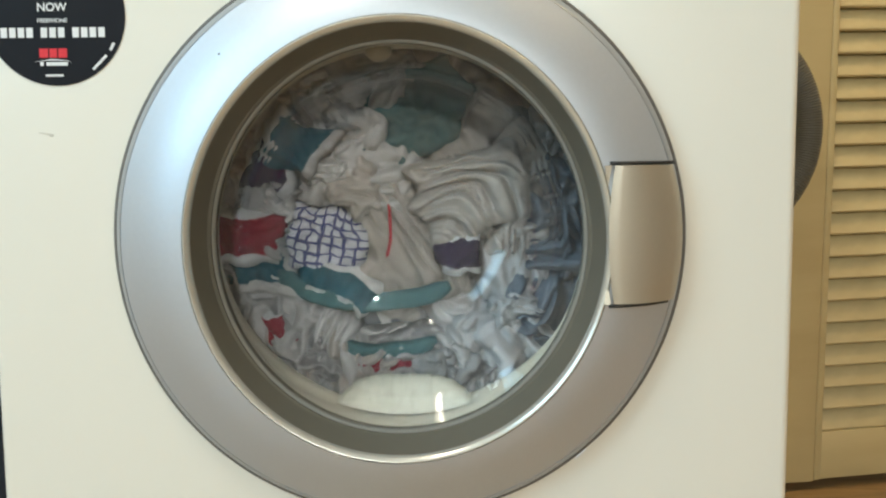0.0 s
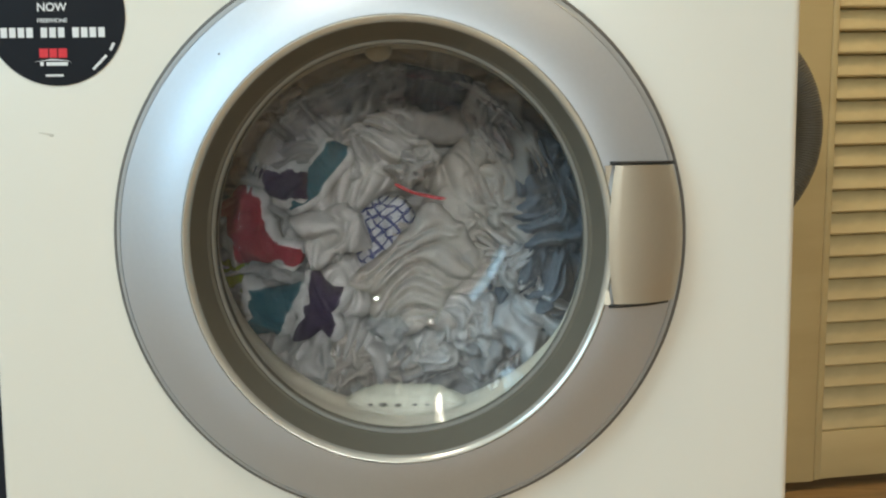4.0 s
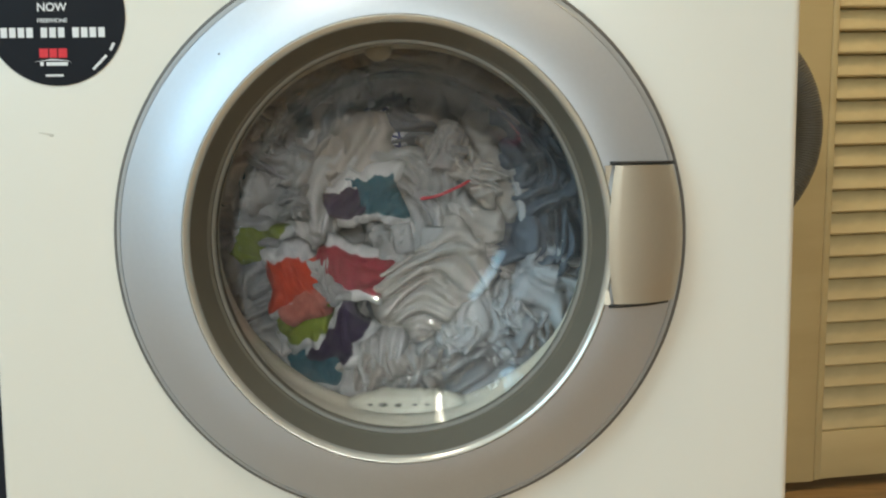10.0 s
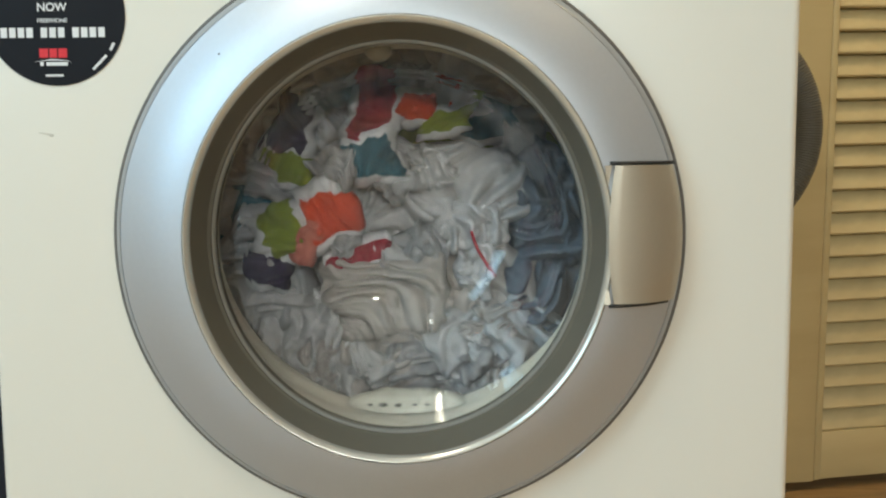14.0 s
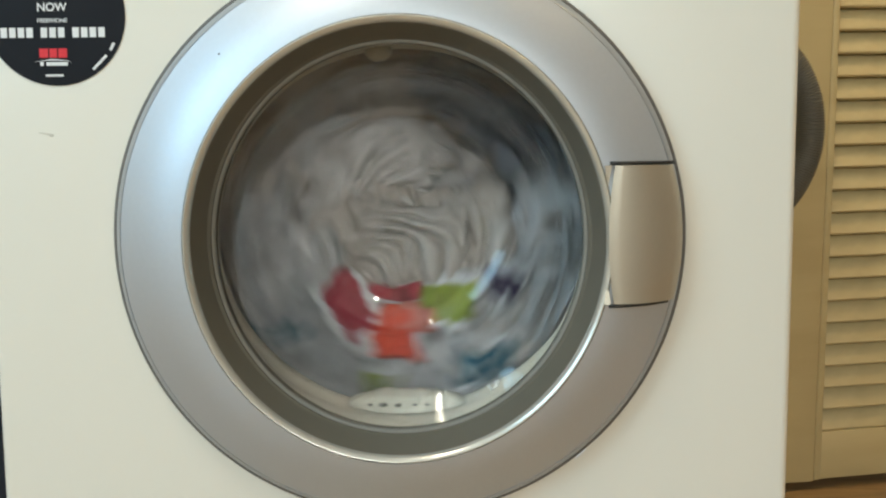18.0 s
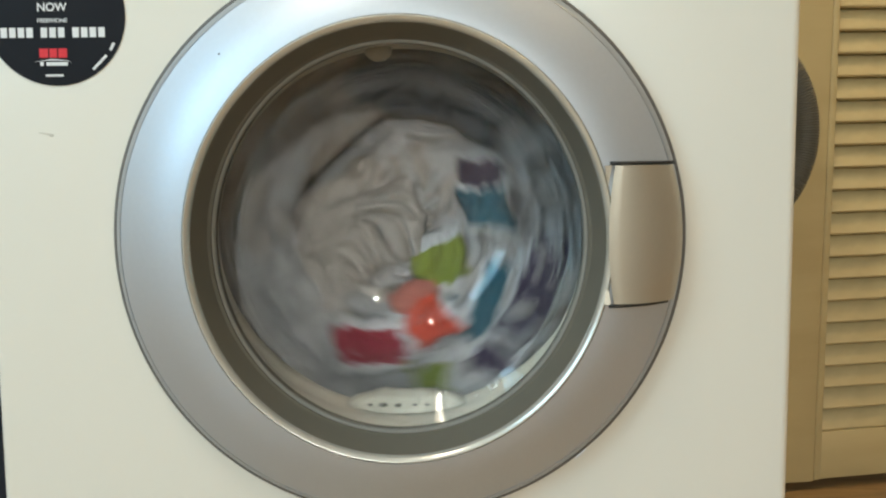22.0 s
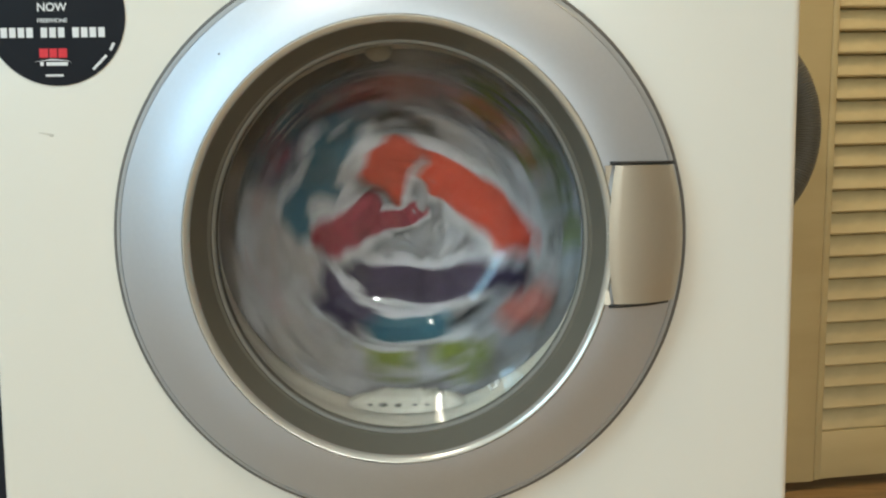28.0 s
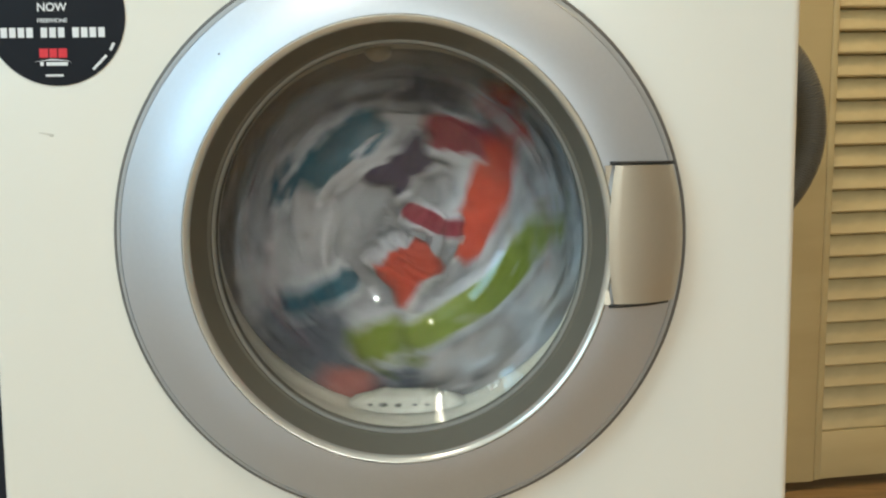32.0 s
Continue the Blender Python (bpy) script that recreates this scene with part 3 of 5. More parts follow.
for s in [o for o in louvre.children if o.name.startswith(("slat", "bottom_rail"))]:
    # the old door has sagged towards its hinge side
    s.rotation_euler = (0, radians(-1.6), 0)

# ---- drain hose ----
def corrugated(radius, tube, a0, a1, ribs):
    bm = bmesh.new()
    seg, rings = 20, []
    steps = ribs * 6
    for k in range(steps + 1):
        a = radians(a0 + (a1 - a0) * k / steps)
        tr = tube * (1 + 0.055 * math.cos(2 * math.pi * k / 6))
        c = Vector((radius * math.cos(a), 0, radius * math.sin(a)))
        u = c.normalized()
        rings.append([bm.verts.new(c + u * tr * math.cos(2 * math.pi * i / seg) + Vector((0, tr * math.sin(2 * math.pi * i / seg), 0))) for i in range(seg)])
    for p, q in zip(rings, rings[1:]):
        for i in range(seg):
            bm.faces.new((p[i], p[(i + 1) % seg], q[(i + 1) % seg], q[i]))
    bm.faces.new(rings[0]); bm.faces.new(rings[-1][::-1])
    return bm


hose = tagged(new("drain_hose"), "grey corrugated plastic drain hose hooked behind the washing machine", "hose")
HOSE_AT = (0.356, 0.50, 0.508)
hose.location = HOSE_AT
part("tube", corrugated(0.138, 0.018, -113, 113, 170), HOSE, hose)

# dark panel added to fill the narrow dark gap beside the machine
gap_panel = tagged(new("gap_filler"), "dark blue-grey panel added in the gap beside the washing machine", "cabinet")
part("side", box(LEFT - 0.10, LEFT - 0.012, 0.02, 0.6, 0.0, 0.84, 0.002), GAP_DARK, gap_panel)

# ---- laundry ----
def wad(w, h, deep, seed, n=34, folds=1.0, flow=0.0, cell=50.0, frayed=0.2, square=0.6, puff=0.42):
    """A crumpled wad of cloth, w by h, bulging towards -y, with winding folds."""
    bm = bmesh.new()
    off = Vector((seed * 7.31, seed * 3.77, seed * 1.93))
    uv = bm.loops.layers.uv.new("uv")
    ca, sa = math.cos(radians(flow)), math.sin(radians(flow))
    front = {}
    for j in range(n + 1):
        for i in range(n + 1):
            a, b = -1 + 2 * i / n, -1 + 2 * j / n
            # square to disc
            x = a * math.sqrt(1 - b * b / 2)
            y = b * math.sqrt(1 - a * a / 2)
            rho = min(1.0, math.hypot(x, y))
            ang = math.atan2(y, x)
            x, y = x + (a - x) * square, y + (b - y) * square
            rim = 1 + frayed * (noise.noise(Vector((math.cos(ang) * 1.6, math.sin(ang) * 1.6, seed * 2.3))) * 1.8 + 0.22 * noise.noise(Vector((math.cos(ang) * 4, math.sin(ang) * 4, seed))))
            px, pz = x * w / 2 * rim, y * h / 2 * rim
            q = Vector((px * 1000 / cell, pz * 1000 / cell, 0)) + off
            wv = Vector((noise.noise(q * 0.7), noise.noise(q * 0.7 + Vector((9, 4, 2))), 0))
            q2 = q + wv * 1.5
            s = (q2.x * ca + q2.y * sa) * 1.25
            t = (-q2.x * sa + q2.y * ca) * 0.45
            r1 = 1 - abs(noise.noise(Vector((s, t, seed)))) * 2.2
            r2 = min(1.0, abs(noise.noise(Vector((s * 1.9 + 5, t * 2.6, seed + 3)))) * 2.6) ** 0.65
            r3 = min(1.0, abs(noise.noise(Vector((t * 4.0 + 2, s * 1.3, seed + 6)))) * 2.4) ** 0.7
            r4 = noise.noise(q * 5.3)
            dome = math.sqrt(max(0.0, 1 - rho ** 4.0))
            hgt = deep * (puff * dome + folds * dome ** 0.5 * (0.16 * r1 + 0.42 * r2 + 0.28 * r3 + 0.06 * r4))
            front[i, j] = bm.verts.new((px, -hgt, pz))
    back = {}
    for (i, j), v in front.items():
        if i in (0, n) or j in (0, n):
            back[i, j] = v
        else:
            back[i, j] = bm.verts.new((v.co.x, deep * 0.25, v.co.z)) if (i % 4 == 0 and j % 4 == 0) else None
    for j in range(n):
        for i in range(n):
            f = bm.faces.new((front[i, j], front[i + 1, j], front[i + 1, j + 1], front[i, j + 1]))
            for l, (di, dj) in zip(f.loops, ((0, 0), (1, 0), (1, 1), (0, 1))):
                l[uv].uv = ((i + di) / n + 0.04 * noise.noise(Vector((i * 0.3, j * 0.3, seed))), (j + dj) / n + 0.04 * noise.noise(Vector((j * 0.3, i * 0.3, seed + 9))))
    hub = bm.verts.new((0, deep * 0.3, 0))
    loop = [(i, 0) for i in range(n)] + [(n, j) for j in range(n)] + [(i, n) for i in range(n, 0, -1)] + [(0, j) for j in range(n, 0, -1)]
    for p, q in zip(loop, loop[1:] + loop[:1]):
        bm.faces.new((front[p], front[q], hub))
    for v in [v for v in bm.verts if not v.link_faces]:
        bm.verts.remove(v)
    return bm


def band(length, width, bend, deep, seed, n=40, m=10):
    """A strip of towelling along an arc that turns by bend degrees, gathered in folds."""
    bm = bmesh.new()
    rows = []
    for i in range(n + 1):
        u = i / n - 0.5
        if abs(bend) > 1:
            R = length / radians(bend)
            a = u * radians(bend)
            cx, cz, tx, tz = R * math.sin(a), R * (1 - math.cos(a)), math.cos(a), math.sin(a)
        else:
            cx, cz, tx, tz = u * length, 0, 1, 0
        row = []
        taper = min(1, (0.5 - abs(u)) * 7 + 0.55)
        for j in range(m + 1):
            v = j / m - 0.5
            wob = 1 + 0.22 * noise.noise(Vector((u * 5, v * 0.8, seed)))
            d = v * width * taper * wob + width * 0.14 * noise.noise(Vector((u * 3, seed, 4)))
            hgt = deep * (0.55 * math.sqrt(max(0, 1 - (2 * v) ** 4)) * math.sqrt(max(0, 1 - (2 * u) ** 6)) + 0.38 * noise.noise(Vector((u * length * 90, v * 1.3, seed * 2))) + 0.14 * noise.noise(Vector((u * length * 260, v * 3, seed))))
            row.append(bm.verts.new((cx - tz * d, -hgt, cz + tx * d)))
        rows.append(row)
    uv = bm.loops.layers.uv.new("uv")
    for i, (p, q) in enumerate(zip(rows, rows[1:])):
        for j in range(m):
            f = bm.faces.new((p[j], q[j], q[j + 1], p[j + 1]))
            for l, (di, dj) in zip(f.loops, ((0, 0), (1, 0), (1, 1), (0, 1))):
                l[uv].uv = ((i + di) / n, (j + dj) / m)
    edge = bmesh.ops.extrude_edge_only(bm, edges=[e for e in bm.edges if e.is_boundary])
    bmesh.ops.translate(bm, verts=[v for v in edge["geom"] if isinstance(v, bmesh.types.BMVert)], vec=(0, deep * 0.7, 0))
    return bm


sheet_cloth = tagged(new('bed_sheet'), 'crumpled beige cotton sheet tumbling in the drum', 'laundry')
sheet_cloth.location = (0, 0, ZC)
duvet_cloth = tagged(new('duvet_cover'), 'crumpled wet white cotton cover in the drum', 'laundry')
duvet_cloth.location = (0, 0, ZC)
shirt_cloth = tagged(new('shirt'), 'crumpled pale blue-grey cotton shirt in the drum', 'laundry')
shirt_cloth.location = (0, 0, ZC)
pillowcase_cloth = tagged(new('pillowcase'), 'crumpled pale grey pillowcase in the drum', 'laundry')
pillowcase_cloth.location = (0, 0, ZC)
towel_cloth = tagged(new('striped_towel'), 'white terry towel with crimson, orange, lime and purple stripes', 'towel')
towel_cloth.location = (0, 0, ZC)
bath_cloth = tagged(new('hand_towel'), 'teal terry hand towel in the drum', 'towel')
bath_cloth.location = (0, 0, ZC)
mint_cloth = tagged(new('tablecloth'), 'pale mint green cotton cloth in the drum', 'laundry')
mint_cloth.location = (0, 0, ZC)
tea_cloth = tagged(new('tea_towel'), 'white tea towel with navy checks and a red line', 'towel')
tea_cloth.location = (0, 0, ZC)
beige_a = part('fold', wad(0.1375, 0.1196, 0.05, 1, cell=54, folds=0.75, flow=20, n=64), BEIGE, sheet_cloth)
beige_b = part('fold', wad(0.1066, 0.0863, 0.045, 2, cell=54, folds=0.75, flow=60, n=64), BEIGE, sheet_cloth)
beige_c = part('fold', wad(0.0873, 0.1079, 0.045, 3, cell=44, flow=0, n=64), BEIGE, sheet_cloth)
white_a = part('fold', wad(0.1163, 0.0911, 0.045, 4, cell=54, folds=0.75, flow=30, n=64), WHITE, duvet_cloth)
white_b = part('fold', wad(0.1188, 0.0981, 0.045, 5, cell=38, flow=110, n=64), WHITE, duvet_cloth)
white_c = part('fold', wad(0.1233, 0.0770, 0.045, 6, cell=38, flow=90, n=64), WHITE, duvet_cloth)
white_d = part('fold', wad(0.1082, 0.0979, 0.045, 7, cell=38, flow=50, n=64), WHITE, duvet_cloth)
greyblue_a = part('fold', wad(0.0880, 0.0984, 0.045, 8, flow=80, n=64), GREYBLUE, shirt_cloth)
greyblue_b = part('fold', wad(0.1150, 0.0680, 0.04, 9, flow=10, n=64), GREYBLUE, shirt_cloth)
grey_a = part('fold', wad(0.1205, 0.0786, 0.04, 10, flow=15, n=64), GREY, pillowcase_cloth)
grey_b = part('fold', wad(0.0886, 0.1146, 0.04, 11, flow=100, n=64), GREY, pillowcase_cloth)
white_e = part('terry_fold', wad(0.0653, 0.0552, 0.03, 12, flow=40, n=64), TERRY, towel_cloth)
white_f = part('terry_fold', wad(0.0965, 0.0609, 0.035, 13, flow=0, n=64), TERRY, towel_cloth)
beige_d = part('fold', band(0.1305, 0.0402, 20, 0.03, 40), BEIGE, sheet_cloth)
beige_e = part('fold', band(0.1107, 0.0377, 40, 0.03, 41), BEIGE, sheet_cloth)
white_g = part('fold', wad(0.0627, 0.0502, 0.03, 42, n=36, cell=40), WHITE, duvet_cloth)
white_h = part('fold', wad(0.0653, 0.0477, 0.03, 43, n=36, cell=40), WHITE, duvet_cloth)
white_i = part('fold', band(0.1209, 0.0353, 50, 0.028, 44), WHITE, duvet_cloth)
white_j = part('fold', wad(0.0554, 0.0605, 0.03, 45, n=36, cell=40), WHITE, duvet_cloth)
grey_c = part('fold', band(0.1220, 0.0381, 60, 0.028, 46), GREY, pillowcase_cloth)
red_a = part('crimson_stripe', wad(0.0598, 0.0549, 0.022, 14, frayed=0.26, square=0.8, puff=0.7, folds=0.6, cell=42, n=36), RED, towel_cloth)
red_b = part('crimson_stripe', band(0.0618, 0.0274, 35, 0.016, 15), RED, towel_cloth)
red_c = part('crimson_stripe', wad(0.0498, 0.0452, 0.02, 16, frayed=0.26, square=0.8, puff=0.7, folds=0.6, cell=42, n=32), RED, towel_cloth)
orange_a = part('orange_stripe', wad(0.0489, 0.0645, 0.022, 17, frayed=0.26, square=0.8, puff=0.7, folds=0.6, cell=42, n=38), ORANGE, towel_cloth)
orange_b = part('orange_stripe', band(0.1605, 0.0611, 50, 0.018, 18), ORANGE, towel_cloth)
coral = part('coral_stripe', wad(0.0465, 0.0269, 0.018, 19, frayed=0.26, square=0.8, puff=0.7, folds=0.6, cell=42, n=32), CORAL, towel_cloth)
lime_a = part('lime_stripe', wad(0.0485, 0.0559, 0.02, 20, frayed=0.26, square=0.8, puff=0.7, folds=0.6, cell=42, n=34), LIME, towel_cloth)
lime_b = part('lime_stripe', band(0.2341, 0.0476, 62, 0.018, 21), LIME, towel_cloth)
lime_c = part('lime_stripe', wad(0.0493, 0.0493, 0.02, 22, frayed=0.26, square=0.8, puff=0.7, folds=0.6, cell=42, n=34), LIME, towel_cloth)
purple_a = part('purple_stripe', band(0.156, 0.0530, 48, 0.018, 23), PURPLE, towel_cloth)
purple_b = part('purple_stripe', wad(0.0580, 0.0531, 0.022, 24, frayed=0.26, square=0.8, puff=0.7, folds=0.6, cell=42, n=36), PURPLE, towel_cloth)
purple_c = part('purple_stripe', wad(0.0403, 0.0427, 0.018, 25, frayed=0.26, square=0.8, puff=0.7, folds=0.6, cell=42, n=32), PURPLE, towel_cloth)
teal_a = part('teal_stripe', wad(0.0550, 0.0550, 0.022, 26, frayed=0.26, square=0.8, puff=0.7, folds=0.6, cell=42, n=36), TEAL, bath_cloth)
teal_b = part('teal_stripe', band(0.0775, 0.0363, 30, 0.018, 27), TEAL, bath_cloth)
teal_c = part('teal_stripe', wad(0.0548, 0.0568, 0.02, 28, frayed=0.26, square=0.8, puff=0.7, folds=0.6, cell=42, n=34), TEAL, bath_cloth)
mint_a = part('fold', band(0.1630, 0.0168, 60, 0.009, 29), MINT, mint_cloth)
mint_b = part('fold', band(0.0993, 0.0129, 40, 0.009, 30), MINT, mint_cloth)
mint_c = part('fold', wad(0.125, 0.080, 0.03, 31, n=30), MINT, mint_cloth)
check = part('checked_fold', wad(0.0718, 0.0614, 0.024, 32, n=32), CHECK, tea_cloth)
strap = part('strap', band(0.1846, 0.0075, 14, 0.01, 47), WHITE, duvet_cloth)
orange_c = part('orange_stripe', wad(0.0433, 0.0355, 0.018, 60, frayed=0.26, square=0.8, puff=0.7, folds=0.6, cell=42, n=30), ORANGE, towel_cloth)
lime_d = part('lime_stripe', wad(0.0543, 0.0296, 0.018, 61, frayed=0.26, square=0.8, puff=0.7, folds=0.6, cell=42, n=30), LIME, towel_cloth)
frill_a = part('terry_fold', wad(0.0254, 0.0410, 0.018, 62, n=26, cell=22, frayed=0.35), TERRY, towel_cloth)
frill_b = part('terry_fold', wad(0.0302, 0.0215, 0.018, 63, n=26, cell=22, frayed=0.35), TERRY, towel_cloth)
tag_a = part('care_label', wad(0.0205, 0.0235, 0.006, 64, n=10, cell=60, frayed=0.02, square=1.0, puff=0.6), TERRY, tea_cloth)
tag_b = part('care_label', wad(0.0196, 0.0304, 0.006, 65, n=10, cell=60, frayed=0.02, square=1.0, puff=0.6), TERRY, tea_cloth)
small_0 = part('fold', wad(0.0397, 0.0318, 0.024, 70, n=32, cell=24, flow=0, frayed=0.4, square=0.5), TERRY, towel_cloth)
small_1 = part('fold', wad(0.0478, 0.0348, 0.024, 71, n=32, cell=27, flow=40, frayed=0.4, square=0.5), WHITE, duvet_cloth)
small_2 = part('fold', wad(0.0549, 0.0379, 0.024, 72, n=32, cell=30, flow=80, frayed=0.4, square=0.5), BEIGE, sheet_cloth)
small_3 = part('fold', wad(0.0348, 0.0447, 0.024, 73, n=32, cell=24, flow=120, frayed=0.4, square=0.5), TERRY, towel_cloth)
small_4 = part('fold', wad(0.0418, 0.0418, 0.024, 74, n=32, cell=27, flow=160, frayed=0.4, square=0.5), WHITE, duvet_cloth)
small_5 = part('fold', wad(0.0449, 0.0549, 0.024, 75, n=32, cell=30, flow=200, frayed=0.4, square=0.5), BEIGE, sheet_cloth)
small_6 = part('fold', wad(0.0546, 0.0298, 0.024, 76, n=32, cell=24, flow=240, frayed=0.4, square=0.5), WHITE, duvet_cloth)
small_7 = part('fold', wad(0.0478, 0.0398, 0.024, 77, n=32, cell=27, flow=280, frayed=0.4, square=0.5), GREY, pillowcase_cloth)
line = part('red_line', band(0.0463, 0.0029, 25, 0.004, 33), RED_LINE, tea_cloth)

beige_f = part('fold', wad(0.118, 0.082, 0.046, 83, n=72, cell=44, folds=0.72, flow=35, frayed=0.22, puff=0.34), BEIGE, sheet_cloth)
towel_back = part('terry_fold', wad(0.185, 0.165, 0.04, 81, n=64, cell=78, folds=0.6, flow=35, frayed=0.12), TERRY, towel_cloth)
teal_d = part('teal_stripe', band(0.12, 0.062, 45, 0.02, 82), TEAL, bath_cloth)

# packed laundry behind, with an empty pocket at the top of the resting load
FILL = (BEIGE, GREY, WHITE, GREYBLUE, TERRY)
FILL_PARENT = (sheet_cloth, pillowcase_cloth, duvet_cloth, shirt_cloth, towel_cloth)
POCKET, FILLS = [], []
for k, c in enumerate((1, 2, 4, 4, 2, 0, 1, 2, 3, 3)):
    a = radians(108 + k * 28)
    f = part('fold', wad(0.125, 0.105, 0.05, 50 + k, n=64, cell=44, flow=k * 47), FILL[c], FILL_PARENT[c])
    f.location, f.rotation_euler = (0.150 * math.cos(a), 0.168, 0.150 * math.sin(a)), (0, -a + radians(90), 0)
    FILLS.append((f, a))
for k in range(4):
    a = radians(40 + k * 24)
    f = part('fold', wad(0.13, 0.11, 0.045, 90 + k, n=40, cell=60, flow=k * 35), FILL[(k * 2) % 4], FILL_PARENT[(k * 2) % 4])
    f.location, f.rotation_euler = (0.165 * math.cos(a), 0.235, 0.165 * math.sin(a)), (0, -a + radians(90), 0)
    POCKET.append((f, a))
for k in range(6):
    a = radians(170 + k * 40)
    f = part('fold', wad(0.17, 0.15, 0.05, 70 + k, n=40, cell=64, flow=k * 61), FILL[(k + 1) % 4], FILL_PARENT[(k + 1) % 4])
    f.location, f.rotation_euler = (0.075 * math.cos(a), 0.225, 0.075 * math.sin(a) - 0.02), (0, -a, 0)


# ---- what moves ----
def motions():
    """The drum and the load turn one way, rest, and turn back; the pieces of cloth shift as they tumble."""
    turns = [(0, 0), (0.4, 0), (0.7, -20), (1, -65), (1.2, -145), (1.4, -235), (1.6, -315), (1.8, -370), (2, -430), (2.5, -610), (2.75, -695), (2.9, -710), (5.55, -710), (5.8, -695), (6.1, -660), (6.4, -590), (6.7, -470), (7, -360), (7.3, -260), (7.6, -160), (8, 5), (8.4, 25), (11, 25), (11.2, 5), (11.5, -70), (12, -280), (12.5, -450), (13, -640), (13.4, -708), (13.6, -715), (16.35, -715), (16.6, -705), (17, -645), (17.5, -520), (18, -295), (18.5, -150), (19, 65), (19.5, 210), (20, 425), (20.5, 570), (21, 785), (21.5, 930), (22, 1170), (22.5, 1290), (23, 1530), (23.5, 1700), (24, 1950), (24.5, 2210), (25, 2360), (25.5, 2600), (27.5, 3500), (32, 5660)]
    ts, angles = [r[0] for r in turns], [r[1] for r in turns]

    def angle(t):
        return float(np.mean([np.interp(t + d, ts, angles) for d in (-0.06, -0.03, 0, 0.03, 0.06)]))

    steps = [(k / 10, angle(k / 10)) for k in range(321)]
    for thing in (drum, sheet_cloth, duvet_cloth, shirt_cloth, pillowcase_cloth, towel_cloth, bath_cloth, mint_cloth, tea_cloth):
        walk(thing, [(t, pose(0, 0, ZC, 0, -a, 0)) for t, a in steps])

    def tumble(piece, deep, rows):
        """Rows: seconds, millimetres across and up from the drum's axis as they stand then, degrees of turn, millimetres further in."""
        out, last = [], None
        for t, x, z, a, d in rows:
            x, z = 1.03 * x, 1.03 * z
            p = angle(t)
            c, s = math.cos(radians(-p)), math.sin(radians(-p))
            turn = a - p
            if last is not None:
                turn += 360 * round((last[3] - turn) / 360)
            now = (t, (x * c - z * s) / 1000, (x * s + z * c) / 1000, turn, deep + d / 1000)
            if last is not None:
                n = int(abs(turn - last[3]) // 60)
                for k in range(1, n + 1):
                    u = k / (n + 1)
                    out.append(tuple(q + (w - q) * u for q, w in zip(last, now)))
            out.append(now)
            last = now
        if out[0][0] > 0:
            out.insert(0, (0, *out[0][1:]))
        if out[-1][0] < 32:
            out.append((32, *out[-1][1:]))
        walk(piece, [(t, pose(x, y, z, 0, -a, 0)) for t, x, z, a, y in out])

    tumble(beige_a, 0.172, [(0, -3, -11, 0, 0), (0.4, -3, -11, 0, 0), (1, 1, -73, -70, 0), (2, -12, -89, -150, 0), (2.9, 27, -42, 60, 0), (5.55, 27, -42, 60, 0), (6, 32, -27, 85, 0), (7, 66, 49, 0, 26), (8, 30, -42, 25, 0), (8.4, 32, -42, 35, 0), (11, 32, -42, 35, 0), (12, -61, -6, -60, 0), (13, -49, -21, -12, 0), (13.6, -11, -73, 15, 0), (16.35, -11, -73, 15, 0), (17, 35, -27, 20, 0), (18, -16, -11, 0, 0), (19, 40, -32, 20, 0), (20, -10, -1, 20, 0), (21, -15, 4, 15, 0), (22, -41, -16, 20, 0), (23, -42, -57, 60, 0), (24, -50, 50, 40, 0), (25, -12, -125, 0, 0)])
    tumble(beige_b, 0.167, [(0, 58, 24, 20, 0), (0.4, 58, 24, 20, 0), (1, 65, -110, -60, 0), (2, 76, -12, -140, 0), (2.9, 76, 44, 50, 0), (5.55, 76, 44, 50, 0), (6, 36, 94, -40, 0), (7, 17, -29, 30, 26), (8, -49, 85, 20, 0), (8.4, -60, 67, -15, 0), (11, -60, 67, -15, 0), (13.6, 81, -68, 50, 0), (16.35, 81, -68, 50, 0), (17, -61, 10, 60, 0), (18, 50, -17, 20, 0), (19, 23, -1, 10, 0), (20, 25, -6, 10, 0), (21, 40, -12, 10, 0), (22, 5, 29, 20, 0), (23, -67, -26, 60, 0), (24, -43, -114, 0, 0)])
    tumble(beige_c, 0.177, [(0, 104, -18, 0, 0), (0.4, 104, -18, 0, 0), (2.9, 92, 8, 20, 0), (5.55, 92, 8, 20, 0), (6, 66, 74, 60, 0), (8, 81, 28, 30, 0), (8.4, 85, 38, 90, 10), (11, 85, 38, 90, 10), (13.6, -64, -116, 90, 0), (16.35, -64, -116, 90, 0)])
    tumble(white_a, 0.164, [(0, -52, 50, -10, 0), (0.4, -52, 50, -10, 0), (1, 20, -11, -80, 0), (2, -91, 5, -170, 0), (2.9, -76, 12, 55, 0), (5.55, -76, 12, 55, 0), (6, -79, -15, 75, 0), (7, 25, 34, -20, 0), (8, -9, 99, 10, 0), (8.4, -83, 25, 30, 0), (11, -83, 25, 30, 0), (12, 5, 19, 20, 0), (13, 50, -6, 10, 0), (13.6, 53, 29, 10, 0), (16.35, 53, 29, 10, 0), (17, -50, 30, 30, 0), (19, -39, 70, 10, 0), (23, 41, 44, -15, 0), (24, 35, -21, 90, 0), (25, -67, -67, 30, 0), (28, 30, -19, 0, 0), (29, 30, -11, 110, 0), (30, 15, -16, 230, 0), (31, -21, -16, 20, 0), (32, -76, -26, 40, 0)])
